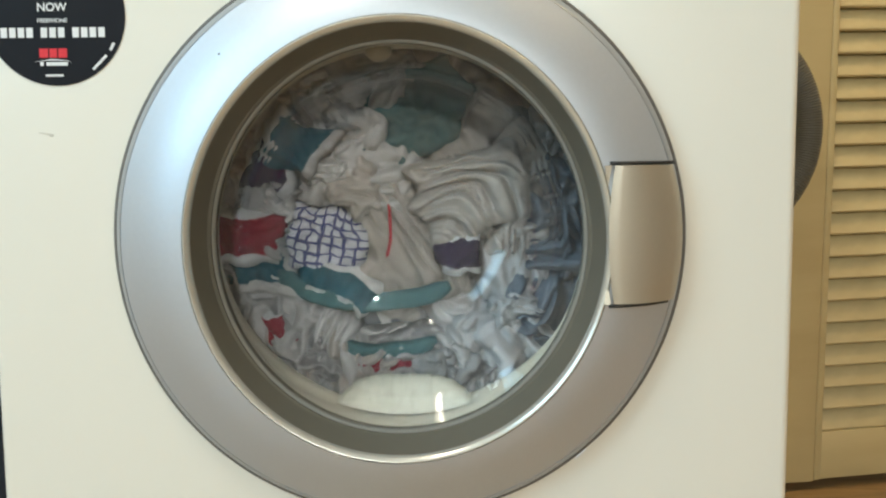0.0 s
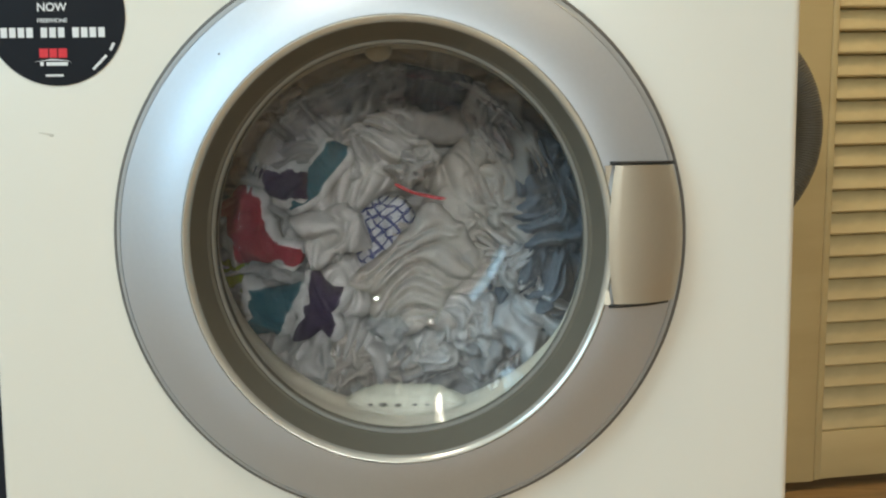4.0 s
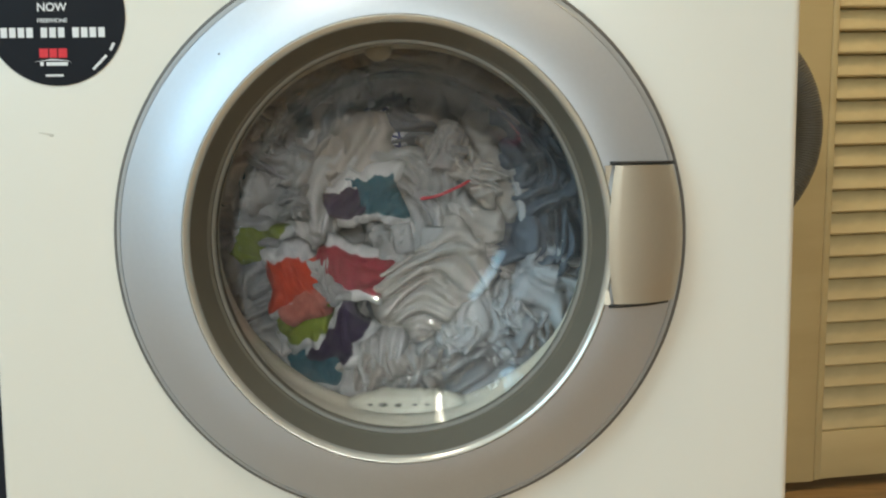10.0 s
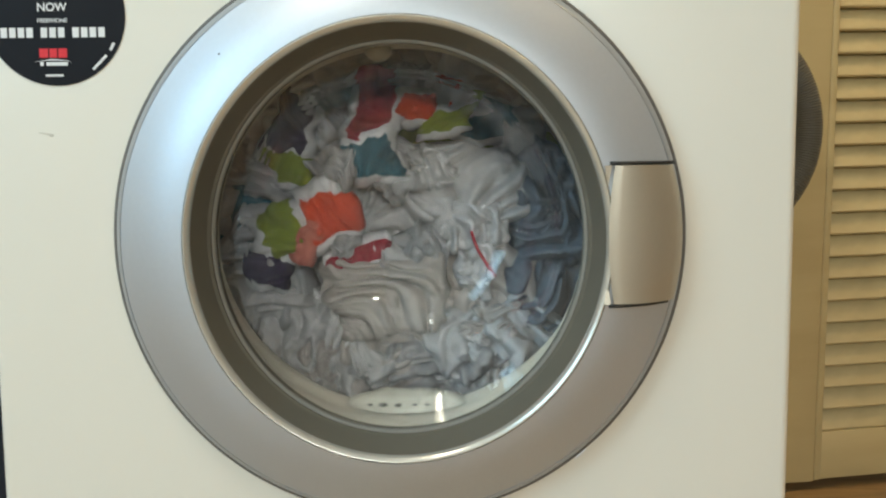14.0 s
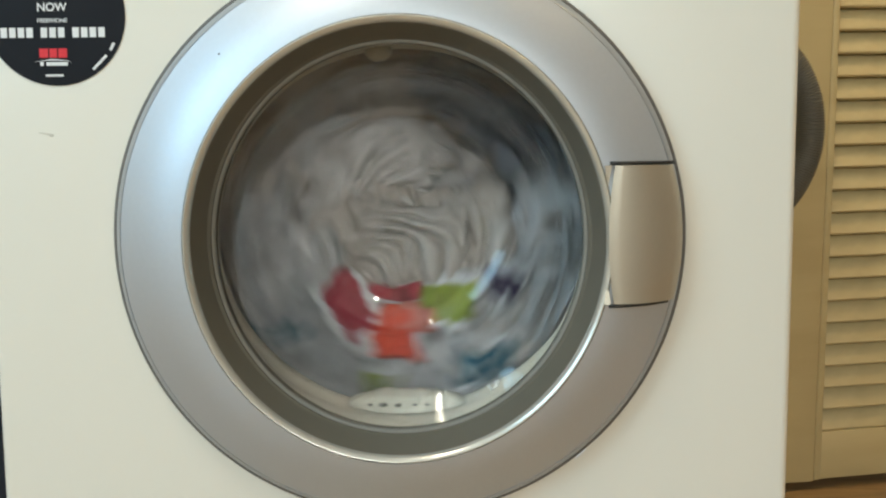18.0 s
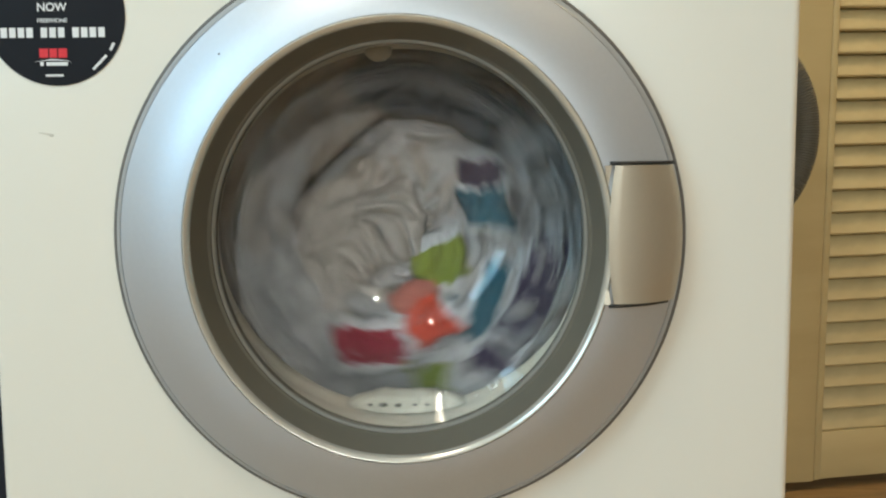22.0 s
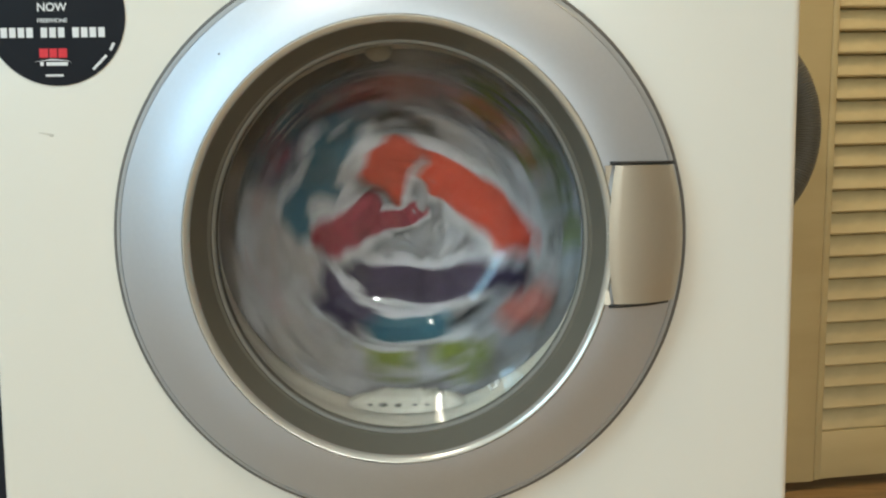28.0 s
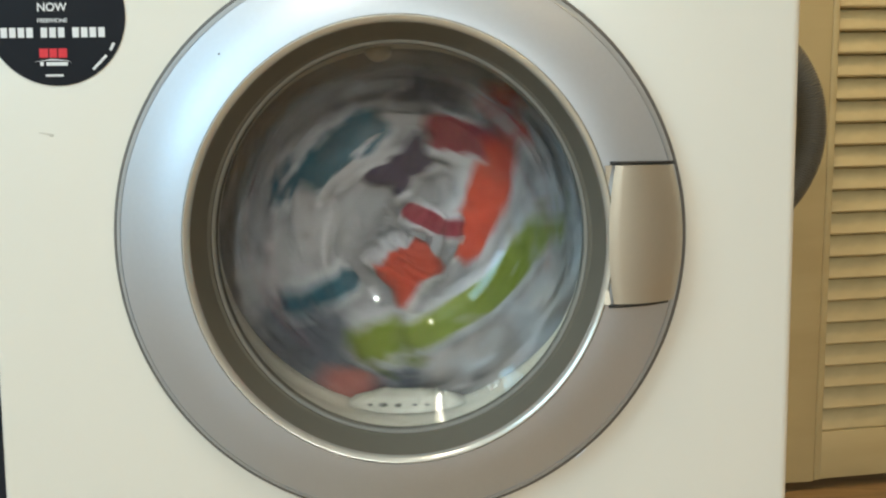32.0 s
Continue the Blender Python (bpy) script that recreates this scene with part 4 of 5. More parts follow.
    tumble(white_b, 0.182, [(0, 66, -108, 0, 0), (0.4, 66, -108, 0, 0), (1, 76, -18, -60, 0), (2, 81, -108, -150, 0), (2.9, -41, 70, 20, 0), (5.55, -41, 70, 20, 0), (6, -20, 75, 30, 0), (8, -51, 65, 25, 0), (8.4, 10, -2, 0, 0), (11, 10, -2, 0, 0), (12, 61, -24, 40, 0), (13, 40, -86, 20, 0), (13.6, -16, 34, 0, 0), (16.35, -16, 34, 0, 0), (25, 10, 54, 40, 0), (28, 77, 64, 40, 0), (29, -53, -38, 160, 0), (30, -41, 55, 280, 0), (31, -51, 65, 20, 0), (32, 20, 39, 60, 0)])
    tumble(white_c, 0.177, [(0, -44, -127, 0, 0), (0.4, -44, -127, 0, 0), (1, -96, -116, -70, 0), (2, -120, -63, -150, 0), (2.9, -13, -127, 0, 0), (5.55, -13, -127, 0, 0), (6, 81, -39, 40, 0), (8, 13, -127, 0, 0), (8.4, -18, -124, 0, 0), (11, -18, -124, 0, 0), (12, 76, -91, 60, 0), (13.6, -44, -132, 0, 0), (16.35, -44, -132, 0, 0), (28, -62, 24, 60, 0), (29, -10, 59, 60, 0), (30, -113, -1, 0, 0), (31, -53, -38, 20, 0), (32, -33, -116, 20, 0)])
    tumble(white_d, 0.18, [(0, 102, 48, 70, 0), (0.4, 102, 48, 70, 0), (1, -44, -138, -60, 0), (2.9, 66, -102, 20, 0), (5.55, 66, -102, 20, 0), (6, 66, -97, 30, 0), (8, 76, -86, 0, 0), (8.4, 76, -97, 0, 0), (11, 76, -97, 0, 0), (12, -34, -133, 0, 0), (13, 81, -55, 0, 0), (13.6, 34, -117, 80, 0), (16.35, 34, -117, 80, 0), (22, 50, -107, 0, 0), (28, 76, -13, 0, 0), (29, -82, 35, 0, 0), (30, 66, -107, 0, 0), (31, 71, -86, 0, 0), (32, 92, -29, 0, 0)])
    tumble(greyblue_a, 0.184, [(0, 108, -77, 0, 0), (0.4, 108, -77, 0, 0), (2.9, 108, -61, 0, 0), (5.55, 108, -61, 0, 0), (8, 108, -35, 0, 0), (8.4, 102, -40, 0, 0), (11, 102, -40, 0, 0), (13.6, 11, -129, 0, 0), (16.35, 11, -129, 0, 0)])
    tumble(greyblue_b, 0.19, [(0, -41, 111, 10, 0), (0.4, -41, 111, 10, 0), (2.9, 0, 100, 0, 0), (5.55, 0, 100, 0, 0), (8.4, -21, 100, 0, 0), (11, -21, 100, 0, 0), (12, 67, 64, -20, 0), (13, -10, 100, 0, 0), (13.6, 124, 6, 80, 0), (16.35, 124, 6, 80, 0)])
    tumble(grey_a, 0.192, [(0, 57, 105, 60, 0), (0.4, 57, 105, 60, 0), (2.9, -45, -88, 0, 0), (5.55, -45, -88, 0, 0), (8.4, 11, 126, 0, 0), (11, 11, 126, 0, 0), (13.6, -41, 121, 0, 0), (16.35, -41, 121, 0, 0)])
    tumble(grey_b, 0.187, [(0, -157, -12, 0, 0), (0.4, -157, -12, 0, 0), (2.9, 119, -14, 0, 0), (5.55, 119, -14, 0, 0), (8.4, 124, 22, 0, 0), (11, 124, 22, 0, 0), (13.6, -133, -86, 0, 0), (16.35, -133, -86, 0, 0)])
    tumble(white_e, 0.15, [(0, -130, 26, 0, 0), (0.4, -130, 26, 0, 0), (2.9, -108, -91, 0, 0), (5.55, -108, -91, 0, 0), (7, -51, -25, 0, 0), (8, -76, -30, 0, 0), (8.4, 8, 0, 10, 0), (11, 8, 0, 10, 0), (12, -57, -81, 0, 0), (13, -101, -35, 0, 0), (13.6, 7, -31, 10, 0), (16.35, 7, -31, 10, 0), (17, -51, -51, -10, 0), (18, -81, -30, 0, 0), (19, -41, -38, -40, 0), (20, -41, -61, -40, 0), (21, -49, -66, 0, 0), (22, 55, -21, 0, 0), (23, 45, -11, 0, 0), (24, 18, -32, 0, -16), (25, 40, -26, 40, 0), (28, 10, 25, 0, 0), (29, -10, 15, 0, 0), (30, 55, -31, 0, 0), (31, 46, -36, 0, 0), (32, 23, -11, 0, 0)])
    tumble(white_f, 0.162, [(0, -84, -109, -30, 0), (0.4, -84, -109, -30, 0), (2, -20, 24, 0, 0), (2.9, -70, 50, 30, 0), (5.55, -70, 50, 30, 0), (7, -37, -99, 60, 0), (8, 0, -1, 10, 0), (8.4, 5, 44, 0, 0), (11, 5, 44, 0, 0), (13.6, -80, 50, 0, 0), (16.35, -80, 50, 0, 0), (17, -1, -89, 20, 0), (18, -32, -83, -40, 0), (19, -63, -88, 0, 0), (20, -81, 35, 20, 0), (21, 29, -131, 30, 0), (22, -12, -83, 0, 0), (23, 56, 24, 20, 0), (24, 81, 8, -40, 0), (25, 10, 49, 60, 0), (28, 10, -22, 0, 0), (29, -47, -36, 90, 0), (30, 40, -22, 0, 0), (31, 0, -11, 20, 0), (32, -21, -11, 40, 0)])
    tumble(beige_d, 0.15, [(0, 105, 29, 100, 0), (0.4, 105, 29, 100, 0), (2.9, 17, -21, 55, 0), (5.55, 17, -21, 55, 0), (8.4, -49, 57, -22, 0), (11, -49, 57, -22, 0), (13.6, -16, -74, 12, 0), (16.35, -16, -74, 12, 0), (17, 55, -16, 15, 0), (18, -10, -21, 0, 0), (20, 25, -21, 20, 0), (21, -15, -15, 10, 0), (22, -40, 0, 25, 0), (23, -81, -40, 60, 0), (28, -44, -127, 0, 20)])
    tumble(beige_e, 0.152, [(0, 56, 64, 50, 0), (0.4, 56, 64, 50, 0), (2.9, 81, 74, 80, 0), (5.55, 81, 74, 80, 0), (8.4, 81, 49, -70, 0), (11, 81, 49, -70, 0), (13.6, 85, -83, 60, 0), (16.35, 85, -83, 60, 0), (17, -49, 50, 30, 0), (18, 60, -11, 60, 0), (20, 5, 9, 170, 0), (23, -42, -82, 20, 0), (28, -84, -43, 0, 20)])
    tumble(white_g, 0.15, [(0, -46, 87, 0, 0), (0.4, -46, 87, 0, 0), (2.9, -66, -6, 20, -18), (5.55, -66, -6, 20, -18), (8.4, -109, 58, 0, 0), (11, -109, 58, 0, 0), (13.6, -10, -31, 0, 0), (16.35, -10, -31, 0, 0), (17, -81, -50, 0, 0), (28, 51, 74, 0, 0)])
    tumble(white_h, 0.15, [(0, -139, 36, 0, 0), (0.4, -139, 36, 0, 0), (2.9, 55, -82, 0, 0), (5.55, 55, -82, 0, 0), (8.4, 10, -3, 0, 0), (11, 10, -3, 0, 0), (13.6, 60, -1, 0, 0), (16.35, 60, -1, 0, 0), (17, 80, -42, 0, 0)])
    tumble(white_i, 0.152, [(0, 55, -124, 10, 0), (0.4, 55, -124, 10, 0), (2.9, 9, -113, 15, 0), (5.55, 9, -113, 15, 0), (8.4, -12, -129, 10, 0), (11, -12, -129, 10, 0), (13.6, -43, -134, -5, 0), (16.35, -43, -134, -5, 0), (17, -42, -123, 0, 0), (28, 91, -17, 60, 0)])
    tumble(white_j, 0.153, [(0, 91, -42, 0, 0), (0.4, 91, -42, 0, 0), (2.9, -62, -61, 0, 0), (5.55, -62, -61, 0, 0), (8.4, 55, -88, 0, 0), (11, 55, -88, 0, 0), (13.6, 39, -108, 0, 0), (16.35, 39, -108, 0, 0), (17, 39, -145, 0, 0)])
    tumble(grey_c, 0.16, [(0, 122, 48, -80, 0), (0.4, 122, 48, -80, 0), (2.9, 31, 89, 0, 0), (5.55, 31, 89, 0, 0), (8.4, 86, 104, -20, 0), (11, 86, 104, -20, 0), (13.6, 116, 48, -60, 0), (16.35, 116, 48, -60, 0)])
    tumble(red_a, 0.126, [(0, -142, -5, 0, 0), (0.4, -142, -5, 0, 0), (1, 24, 88, 20, 0), (2, 14, 74, 10, 0), (2.9, -134, 0, -70, 0), (5.55, -134, 0, -70, 0), (6, -92, -93, -30, 0), (7, -78, -15, 20, 0), (8, -44, -26, -30, 0), (8.4, -48, -34, -15, 0), (11, -48, -34, -15, 0), (12, -74, -58, 10, 0), (13, -66, -43, 20, -12), (13.6, -30, 96, 75, 6), (16.35, -30, 96, 75, 6), (17, -7, -56, 50, 0), (18, -47, -68, -60, 0), (19, -56, -26, -50, 0), (20, -64, -53, -50, 0), (21, -70, -70, -45, 0), (22, -33, -101, 0, 0), (23, 32, -99, 20, 0), (24, 91, -34, 110, 0), (25, 65, 71, 0, 0), (28, -51, -1, 30, 0), (29, 59, -96, 30, 10), (30, 26, 64, 80, 5), (31, 29, -106, 10, 0), (32, 48, 79, -10, 8)])
    tumble(red_b, 0.123, [(0, -19, -126, 2, 14), (0.4, -19, -126, 2, 14), (1, -76, 87, 15, 0), (2, -110, 2, 90, 0), (2.9, -117, -18, -35, 0), (5.55, -117, -18, -35, 0), (6, -75, -83, 40, 0), (7, -20, -63, -60, 0), (8, -20, -58, -50, 0), (8.4, -2, -65, 0, 40), (11, -2, -65, 0, 40), (12, 62, -117, 20, 0), (13, -20, -25, 200, 35), (13.6, -42, -24, 200, 0), (16.35, -42, -24, 200, 0), (17, -10, -43, 230, 0), (18, -10, -56, 0, 0), (19, -14, -33, -20, 0), (20, -24, -44, -20, 0), (21, -32, -47, -10, 0), (22, -10, -104, 0, 0), (23, 29, -80, 40, 6), (24, 79, -14, 130, 0), (25, -15, -93, -30, 0), (28, -9, 7, 15, 0), (29, 27, -64, -20, 0), (30, 52, -4, 60, 0), (31, 49, -64, 60, 0), (32, 25, 3, -20, 0)])
    tumble(red_c, 0.146, [(0, -110, -91, 0, 0), (0.4, -110, -91, 0, 0), (2, -40, 38, 20, -20), (2.9, -146, -37, 0, 20), (5.55, -146, -37, 0, 20), (8.4, -115, 8, 0, 30), (11, -115, 8, 0, 30), (13.6, -60, 115, 0, 20), (16.35, -60, 115, 0, 20), (21, 103, -109, 40, 0), (22, 40, -120, 0, 30), (24, 55, 4, 0, 0), (25, -109, 58, 30, 0), (28, -104, 75, 60, 0), (29, -99, -125, -20, 0), (30, 25, -55, 20, -10), (31, 19, -81, 0, -8), (32, 45, -11, 20, 0)])
    tumble(orange_a, 0.124, [(0, -159, -75, 0, 50), (0.4, -159, -75, 0, 50), (1, 2, 132, -60, 10), (2, 9, 125, 0, 10), (2.9, -170, -13, 0, 60), (5.55, -170, -13, 0, 60), (6, -90, -136, 0, 15), (7, -131, -48, 0, 5), (8, -93, -42, 10, -8), (8.4, -98, -44, 10, 0), (11, -98, -44, 10, 0), (12, -60, -98, 10, 0), (13, -79, -82, 0, -5), (13.6, -65, 8, 20, 0), (16.35, -65, 8, 20, 0), (17, -10, -98, 90, 0), (18, -8, -93, 90, 0), (19, -25, -65, 60, 0), (20, -17, -78, 60, 0), (21, -15, -80, 70, 0), (22, 20, -78, 120, 0), (23, 40, -61, 130, 0), (24, 63, -40, 200, 0), (25, 61, 23, -90, 0), (28, -11, 50, 60, 0), (29, -14, -38, 190, 0), (30, 47, -58, 300, 0), (31, 59, -19, 80, 0), (32, 1, -38, 40, 0)])
    tumble(orange_b, 0.128, [(0, -132, -121, -40, 60), (0.4, -132, -121, -40, 60), (2, -13, 139, 180, 20), (2.9, -139, -112, -40, 70), (5.55, -139, -112, -40, 70), (8.4, -163, -88, -40, 60), (11, -163, -88, -40, 60), (12, -20, -10, 100, 105), (13, 0, 10, 190, 105), (13.6, 9, 110, 190, 90), (16.35, 9, 110, 190, 90), (17, -14, -17, 0, 90), (23, -14, -6, 0, 90), (24, -11, 75, 0, 60), (25, -66, 68, 190, 12), (28, 55, 27, 145, 0), (29, -15, -56, 285, 0), (30, 79, -10, 75, 0), (31, -35, -69, 25, 0), (32, 76, 44, 75, 0)])
    tumble(coral, 0.1225, [(0, -116, -44, 0, 50), (0.4, -116, -44, 0, 50), (2.9, -146, 9, 0, 50), (5.55, -146, 9, 0, 50), (8.4, -88, -64, 20, -4), (11, -88, -64, 20, -4), (12, -80, -93, 0, 0), (13, -59, -78, 0, 0), (13.6, -82, -10, 60, 0), (16.35, -82, -10, 60, 0), (17, 17, -83, 60, 0), (18, 5, -78, 0, 0), (19, -7, -58, -40, 0), (20, 0, -71, -40, 0), (21, -7, -63, 0, 0), (22, 10, -59, 30, 0), (23, 39, -78, 30, 0), (24, 74, -69, 60, 0), (25, 70, 39, 0, 10), (28, 104, -69, 30, 0), (29, -15, 91, -20, 5), (30, 9, -134, -60, 0), (31, 26, 143, 0, 25), (32, -51, -138, -10, 0)])
    tumble(lime_a, 0.125, [(0, -150, -97, 0, 50), (0.4, -150, -97, 0, 50), (1, -25, 133, -60, 10), (2.9, -162, -77, 0, 60), (5.55, -162, -77, 0, 60), (6, -66, -132, 0, 5), (7, -116, -79, 0, 12), (8, -82, -60, 10, 0), (8.4, -88, -77, 15, 4), (11, -88, -77, 15, 4), (12, -18, -98, 0, 0), (13, -33, -93, 10, 0), (13.6, -105, -4, -65, 0), (16.35, -105, -4, -65, 0), (17, 37, -99, 0, 0), (18, 37, -64, 0, 0), (19, 27, -61, 0, 0), (20, 24, -59, 0, 0), (21, 27, -49, 0, 0), (22, 30, -31, 20, 0), (23, 25, -31, 10, 0), (24, 28, -54, 0, 8), (25, 17, -44, 10, 0), (28, 49, -116, 0, 10), (29, 100, 88, -40, 12), (30, -66, -128, 0, 0), (31, 75, 64, -10, 0), (32, -25, -98, 20, 0)])
    tumble(lime_b, 0.134, [(0, -91, -114, -40, 70), (0.4, -91, -114, -40, 70), (2.9, -92, -116, -40, 80), (5.55, -92, -116, -40, 80), (8.4, -160, -69, -40, 70), (11, -160, -69, -40, 70), (12, -20, -10, 100, 105), (13, 0, 10, 180, 105), (13.6, 36, 85, 180, 50), (16.35, 36, 85, 180, 50), (17, -3, -7, 0, 95), (23, -14, -7, 0, 95), (25, -9, 129, 180, 20), (28, 117, 54, 122, 0), (29, -95, -14, 262, 0), (30, 112, -99, 48, 0), (31, -21, 29, 203, 0), (32, 75, -56, 42, 0)])
    tumble(lime_c, 0.138, [(0, -158, -57, 0, 60), (0.4, -158, -57, 0, 60), (2.9, -153, -44, 0, 0), (5.55, -153, -44, 0, 0), (8, -134, 6, 80, 0), (8.4, -132, -11, 60, 0), (11, -132, -11, 60, 0), (12, -97, -116, 20, 0), (13, -92, -123, 20, 0), (13.6, -102, 52, -10, 0), (16.35, -102, 52, -10, 0), (17, -12, -142, 0, 0), (18, -17, -142, 0, 0), (19, -57, -124, 0, 0), (20, -44, -126, 0, 0), (21, -42, -129, 0, 0), (22, 21, -132, 0, 0), (23, 95, -84, 20, 0), (24, 132, -11, 80, 0), (25, 65, -26, 60, 0), (28, -16, -122, 0, 0), (29, 125, 34, 80, 0), (30, -132, -4, 80, 0), (31, 123, -82, 60, 0), (32, -16, -116, 30, 0)])
    tumble(purple_a, 0.13, [(0, -128, 34, 60, 60), (0.4, -128, 34, 60, 60), (2, -92, 51, 150, 0), (2.9, -117, 34, 60, 60), (5.55, -117, 34, 60, 60), (8.4, -132, -111, -40, 60), (11, -132, -111, -40, 60), (13.6, -116, -58, 155, 70), (16.35, -116, -58, 155, 70), (17, -3, -18, 0, 90), (20, -3, -7, 0, 90), (21, 64, -119, 25, 6), (22, 102, -80, 60, 0), (23, 120, 14, 105, 0), (24, 58, 75, 150, 0), (25, -64, -5, 220, 0), (28, 20, -53, 2, 0), (29, 67, -20, 128, 0), (30, -19, -14, 240, 0), (31, 91, -127, 30, 25), (32, -120, 16, 250, 15)])
    tumble(purple_b, 0.129, [(0, -111, 56, 60, 0), (0.4, -111, 56, 60, 0), (1, 62, 54, -20, 0), (2, 60, 57, -35, 0), (2.9, -72, -73, 75, 0), (5.55, -72, -73, 75, 0), (6, 7, -99, -30, 0), (7, -50, -99, 70, 0), (8, -60, -88, 45, 0), (8.4, -58, -93, 55, 0), (11, -58, -93, 55, 0), (12, 5, -69, -20, 0), (13, 7, -76, -20, 0), (13.6, -97, 86, 70, 6), (16.35, -97, 86, 70, 6), (17, -13, 5, 0, 80), (18, -2, -6, 0, 80), (20, 8, -6, 0, 80), (21, 8, -6, 0, 80), (22, -13, -5, 0, 80), (23, -13, -16, 0, 80), (24, -59, -48, 80, 0), (25, -10, -71, 0, 0), (28, -55, -68, -40, 0), (29, 89, -55, 0, 0), (30, -54, -53, 60, 0), (31, 59, -127, 0, 10), (32, -1, 50, 40, 0)])
    tumble(purple_c, 0.126, [(0, 46, -24, 0, 6), (0.4, 46, -24, 0, 6), (1, -109, -53, 0, 0), (2.9, -101, 34, 0, 0), (5.55, -101, 34, 0, 0), (6, -114, -23, 0, 0), (7, -77, 36, 20, 0), (8, -23, 27, 20, 0), (8.4, -46, 21, 10, 0), (11, -46, 21, 10, 0), (12, -15, -39, 0, 45), (13, 24, -104, 0, 0), (13.6, -116, -38, -20, 0), (16.35, -116, -38, -20, 0), (17, 85, -82, 0, 15), (22, 67, 44, 0, 0), (23, -16, 30, -20, 0), (24, -64, -43, 75, 0), (25, -109, -53, 0, 0), (28, 89, -44, 0, 0), (29, -86, 80, 40, 0), (30, -19, 21, 60, 0), (31, -116, 41, 0, 0), (32, -53, -43, 0, 40)])
    tumble(teal_a, 0.128, [(0, -89, 69, 60, -12), (0.4, -89, 69, 60, -12), (1, -20, 74, 0, 0), (2, -62, 80, -35, 0), (2.9, -114, -73, 75, 0), (5.55, -114, -73, 75, 0), (6, -18, -119, -45, 0), (7, -37, 70, 20, 0), (8, 21, 40, 10, 0), (8.4, -23, 26, 0, 0), (11, -23, 26, 0, 0), (12, -142, -27, 0, 20), (13, -65, -3, 0, 60), (13.6, -27, 57, 10, 0), (16.35, -27, 57, 10, 0), (17, 41, 32, 0, 80), (18, -13, -5, 0, 80), (20, -2, -16, 0, 80), (21, 20, 6, 0, 70), (22, 70, 15, 0, 0), (23, 18, 16, 15, 0), (24, -23, -31, 90, 0), (25, -10, -10, 30, 8), (28, -64, 60, 70, 0), (29, 55, 66, -30, 8), (30, -72, 58, 50, 0), (31, 105, -97, 20, 10), (32, -72, 51, 50, 0)])
    tumble(teal_b, 0.125, [(0, -59, -48, 155, 0), (0.4, -59, -48, 155, 0), (1, -63, -18, 80, 0), (2, -39, 1, 60, 0), (2.9, -79, 40, 45, 0), (5.55, -79, 40, 45, 0), (6, -110, -3, 100, 0), (7, -64, -48, 70, 0), (8.4, -140, 41, 40, 20), (11, -140, 41, 40, 20), (12, -11, -129, 0, 0), (13, 9, -119, 70, 0), (13.6, 72, 89, 0, 40), (16.35, 72, 89, 0, 40), (17, -94, -68, -40, 0), (18, -121, -89, 0, 10), (20, 19, -114, 40, 0), (21, -91, -35, -60, 15), (22, 69, -67, 65, 0), (23, 92, -10, 80, 0), (24, 65, 42, 130, 0), (25, -39, -24, 200, 0), (28, 0, -89, 0, 0), (29, 89, 15, 135, 0), (30, -76, -43, 280, 0), (31, -75, 34, 220, 0), (32, -77, -60, 20, 0)])
    tumble(teal_c, 0.138, [(0, -133, -34, 0, 0), (0.4, -133, -34, 0, 0), (1, 58, 32, -10, -8), (2, 58, 40, -20, 0), (2.9, -141, 35, 0, 40), (5.55, -141, 35, 0, 40), (6, -51, -79, 0, -5), (7, -95, -121, 0, 0), (8, -90, -117, 0, 0), (8.4, -87, -118, 0, 0), (11, -87, -118, 0, 0), (12, 27, -106, 60, 0), (13, -17, -142, 5, 0), (13.6, -141, 6, 70, 10), (16.35, -141, 6, 70, 10), (17, 75, -117, 30, 0), (18, 64, -122, 0, 0), (19, 9, -117, 0, 0), (20, -92, -129, 0, 15), (21, 29, -101, 40, 0), (23, 5, -35, 60, 0), (24, 110, 14, 100, 0), (25, 50, -94, 0, 0), (28, -77, 85, 60, 0), (29, 24, -135, 20, 0), (30, -122, -92, 0, 0), (31, 115, 24, 80, 0), (32, -46, 80, 40, 0)])
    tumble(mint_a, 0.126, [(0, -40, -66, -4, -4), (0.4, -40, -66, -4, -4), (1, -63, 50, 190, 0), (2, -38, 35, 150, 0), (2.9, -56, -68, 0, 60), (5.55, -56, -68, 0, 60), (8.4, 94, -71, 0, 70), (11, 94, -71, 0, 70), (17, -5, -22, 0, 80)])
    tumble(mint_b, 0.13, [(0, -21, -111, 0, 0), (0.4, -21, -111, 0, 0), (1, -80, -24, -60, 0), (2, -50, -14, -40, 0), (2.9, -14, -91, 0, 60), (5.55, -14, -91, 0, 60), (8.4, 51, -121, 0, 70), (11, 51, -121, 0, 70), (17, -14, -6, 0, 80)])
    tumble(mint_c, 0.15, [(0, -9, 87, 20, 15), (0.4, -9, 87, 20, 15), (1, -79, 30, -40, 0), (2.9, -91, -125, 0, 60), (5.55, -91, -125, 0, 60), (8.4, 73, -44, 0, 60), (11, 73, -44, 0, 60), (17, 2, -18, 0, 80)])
    tumble(check, 0.136, [(0, -69, -11, -10, 0), (0.4, -69, -11, -10, 0), (1, -29, -14, -75, 0), (2, -3, -26, -150, 14), (2.9, -27, -8, 40, 26), (5.55, -27, -8, 40, 26), (6, -7, -26, 60, 16), (7, 29, -85, 0, 30), (8.4, -31, 88, 0, 40), (11, -31, 88, 0, 40), (12, 5, 33, -200, 40), (13, 30, 5, -20, 65), (13.6, 125, 18, 0, 25), (16.35, 125, 18, 0, 25), (17, -5, -15, 0, 60)])
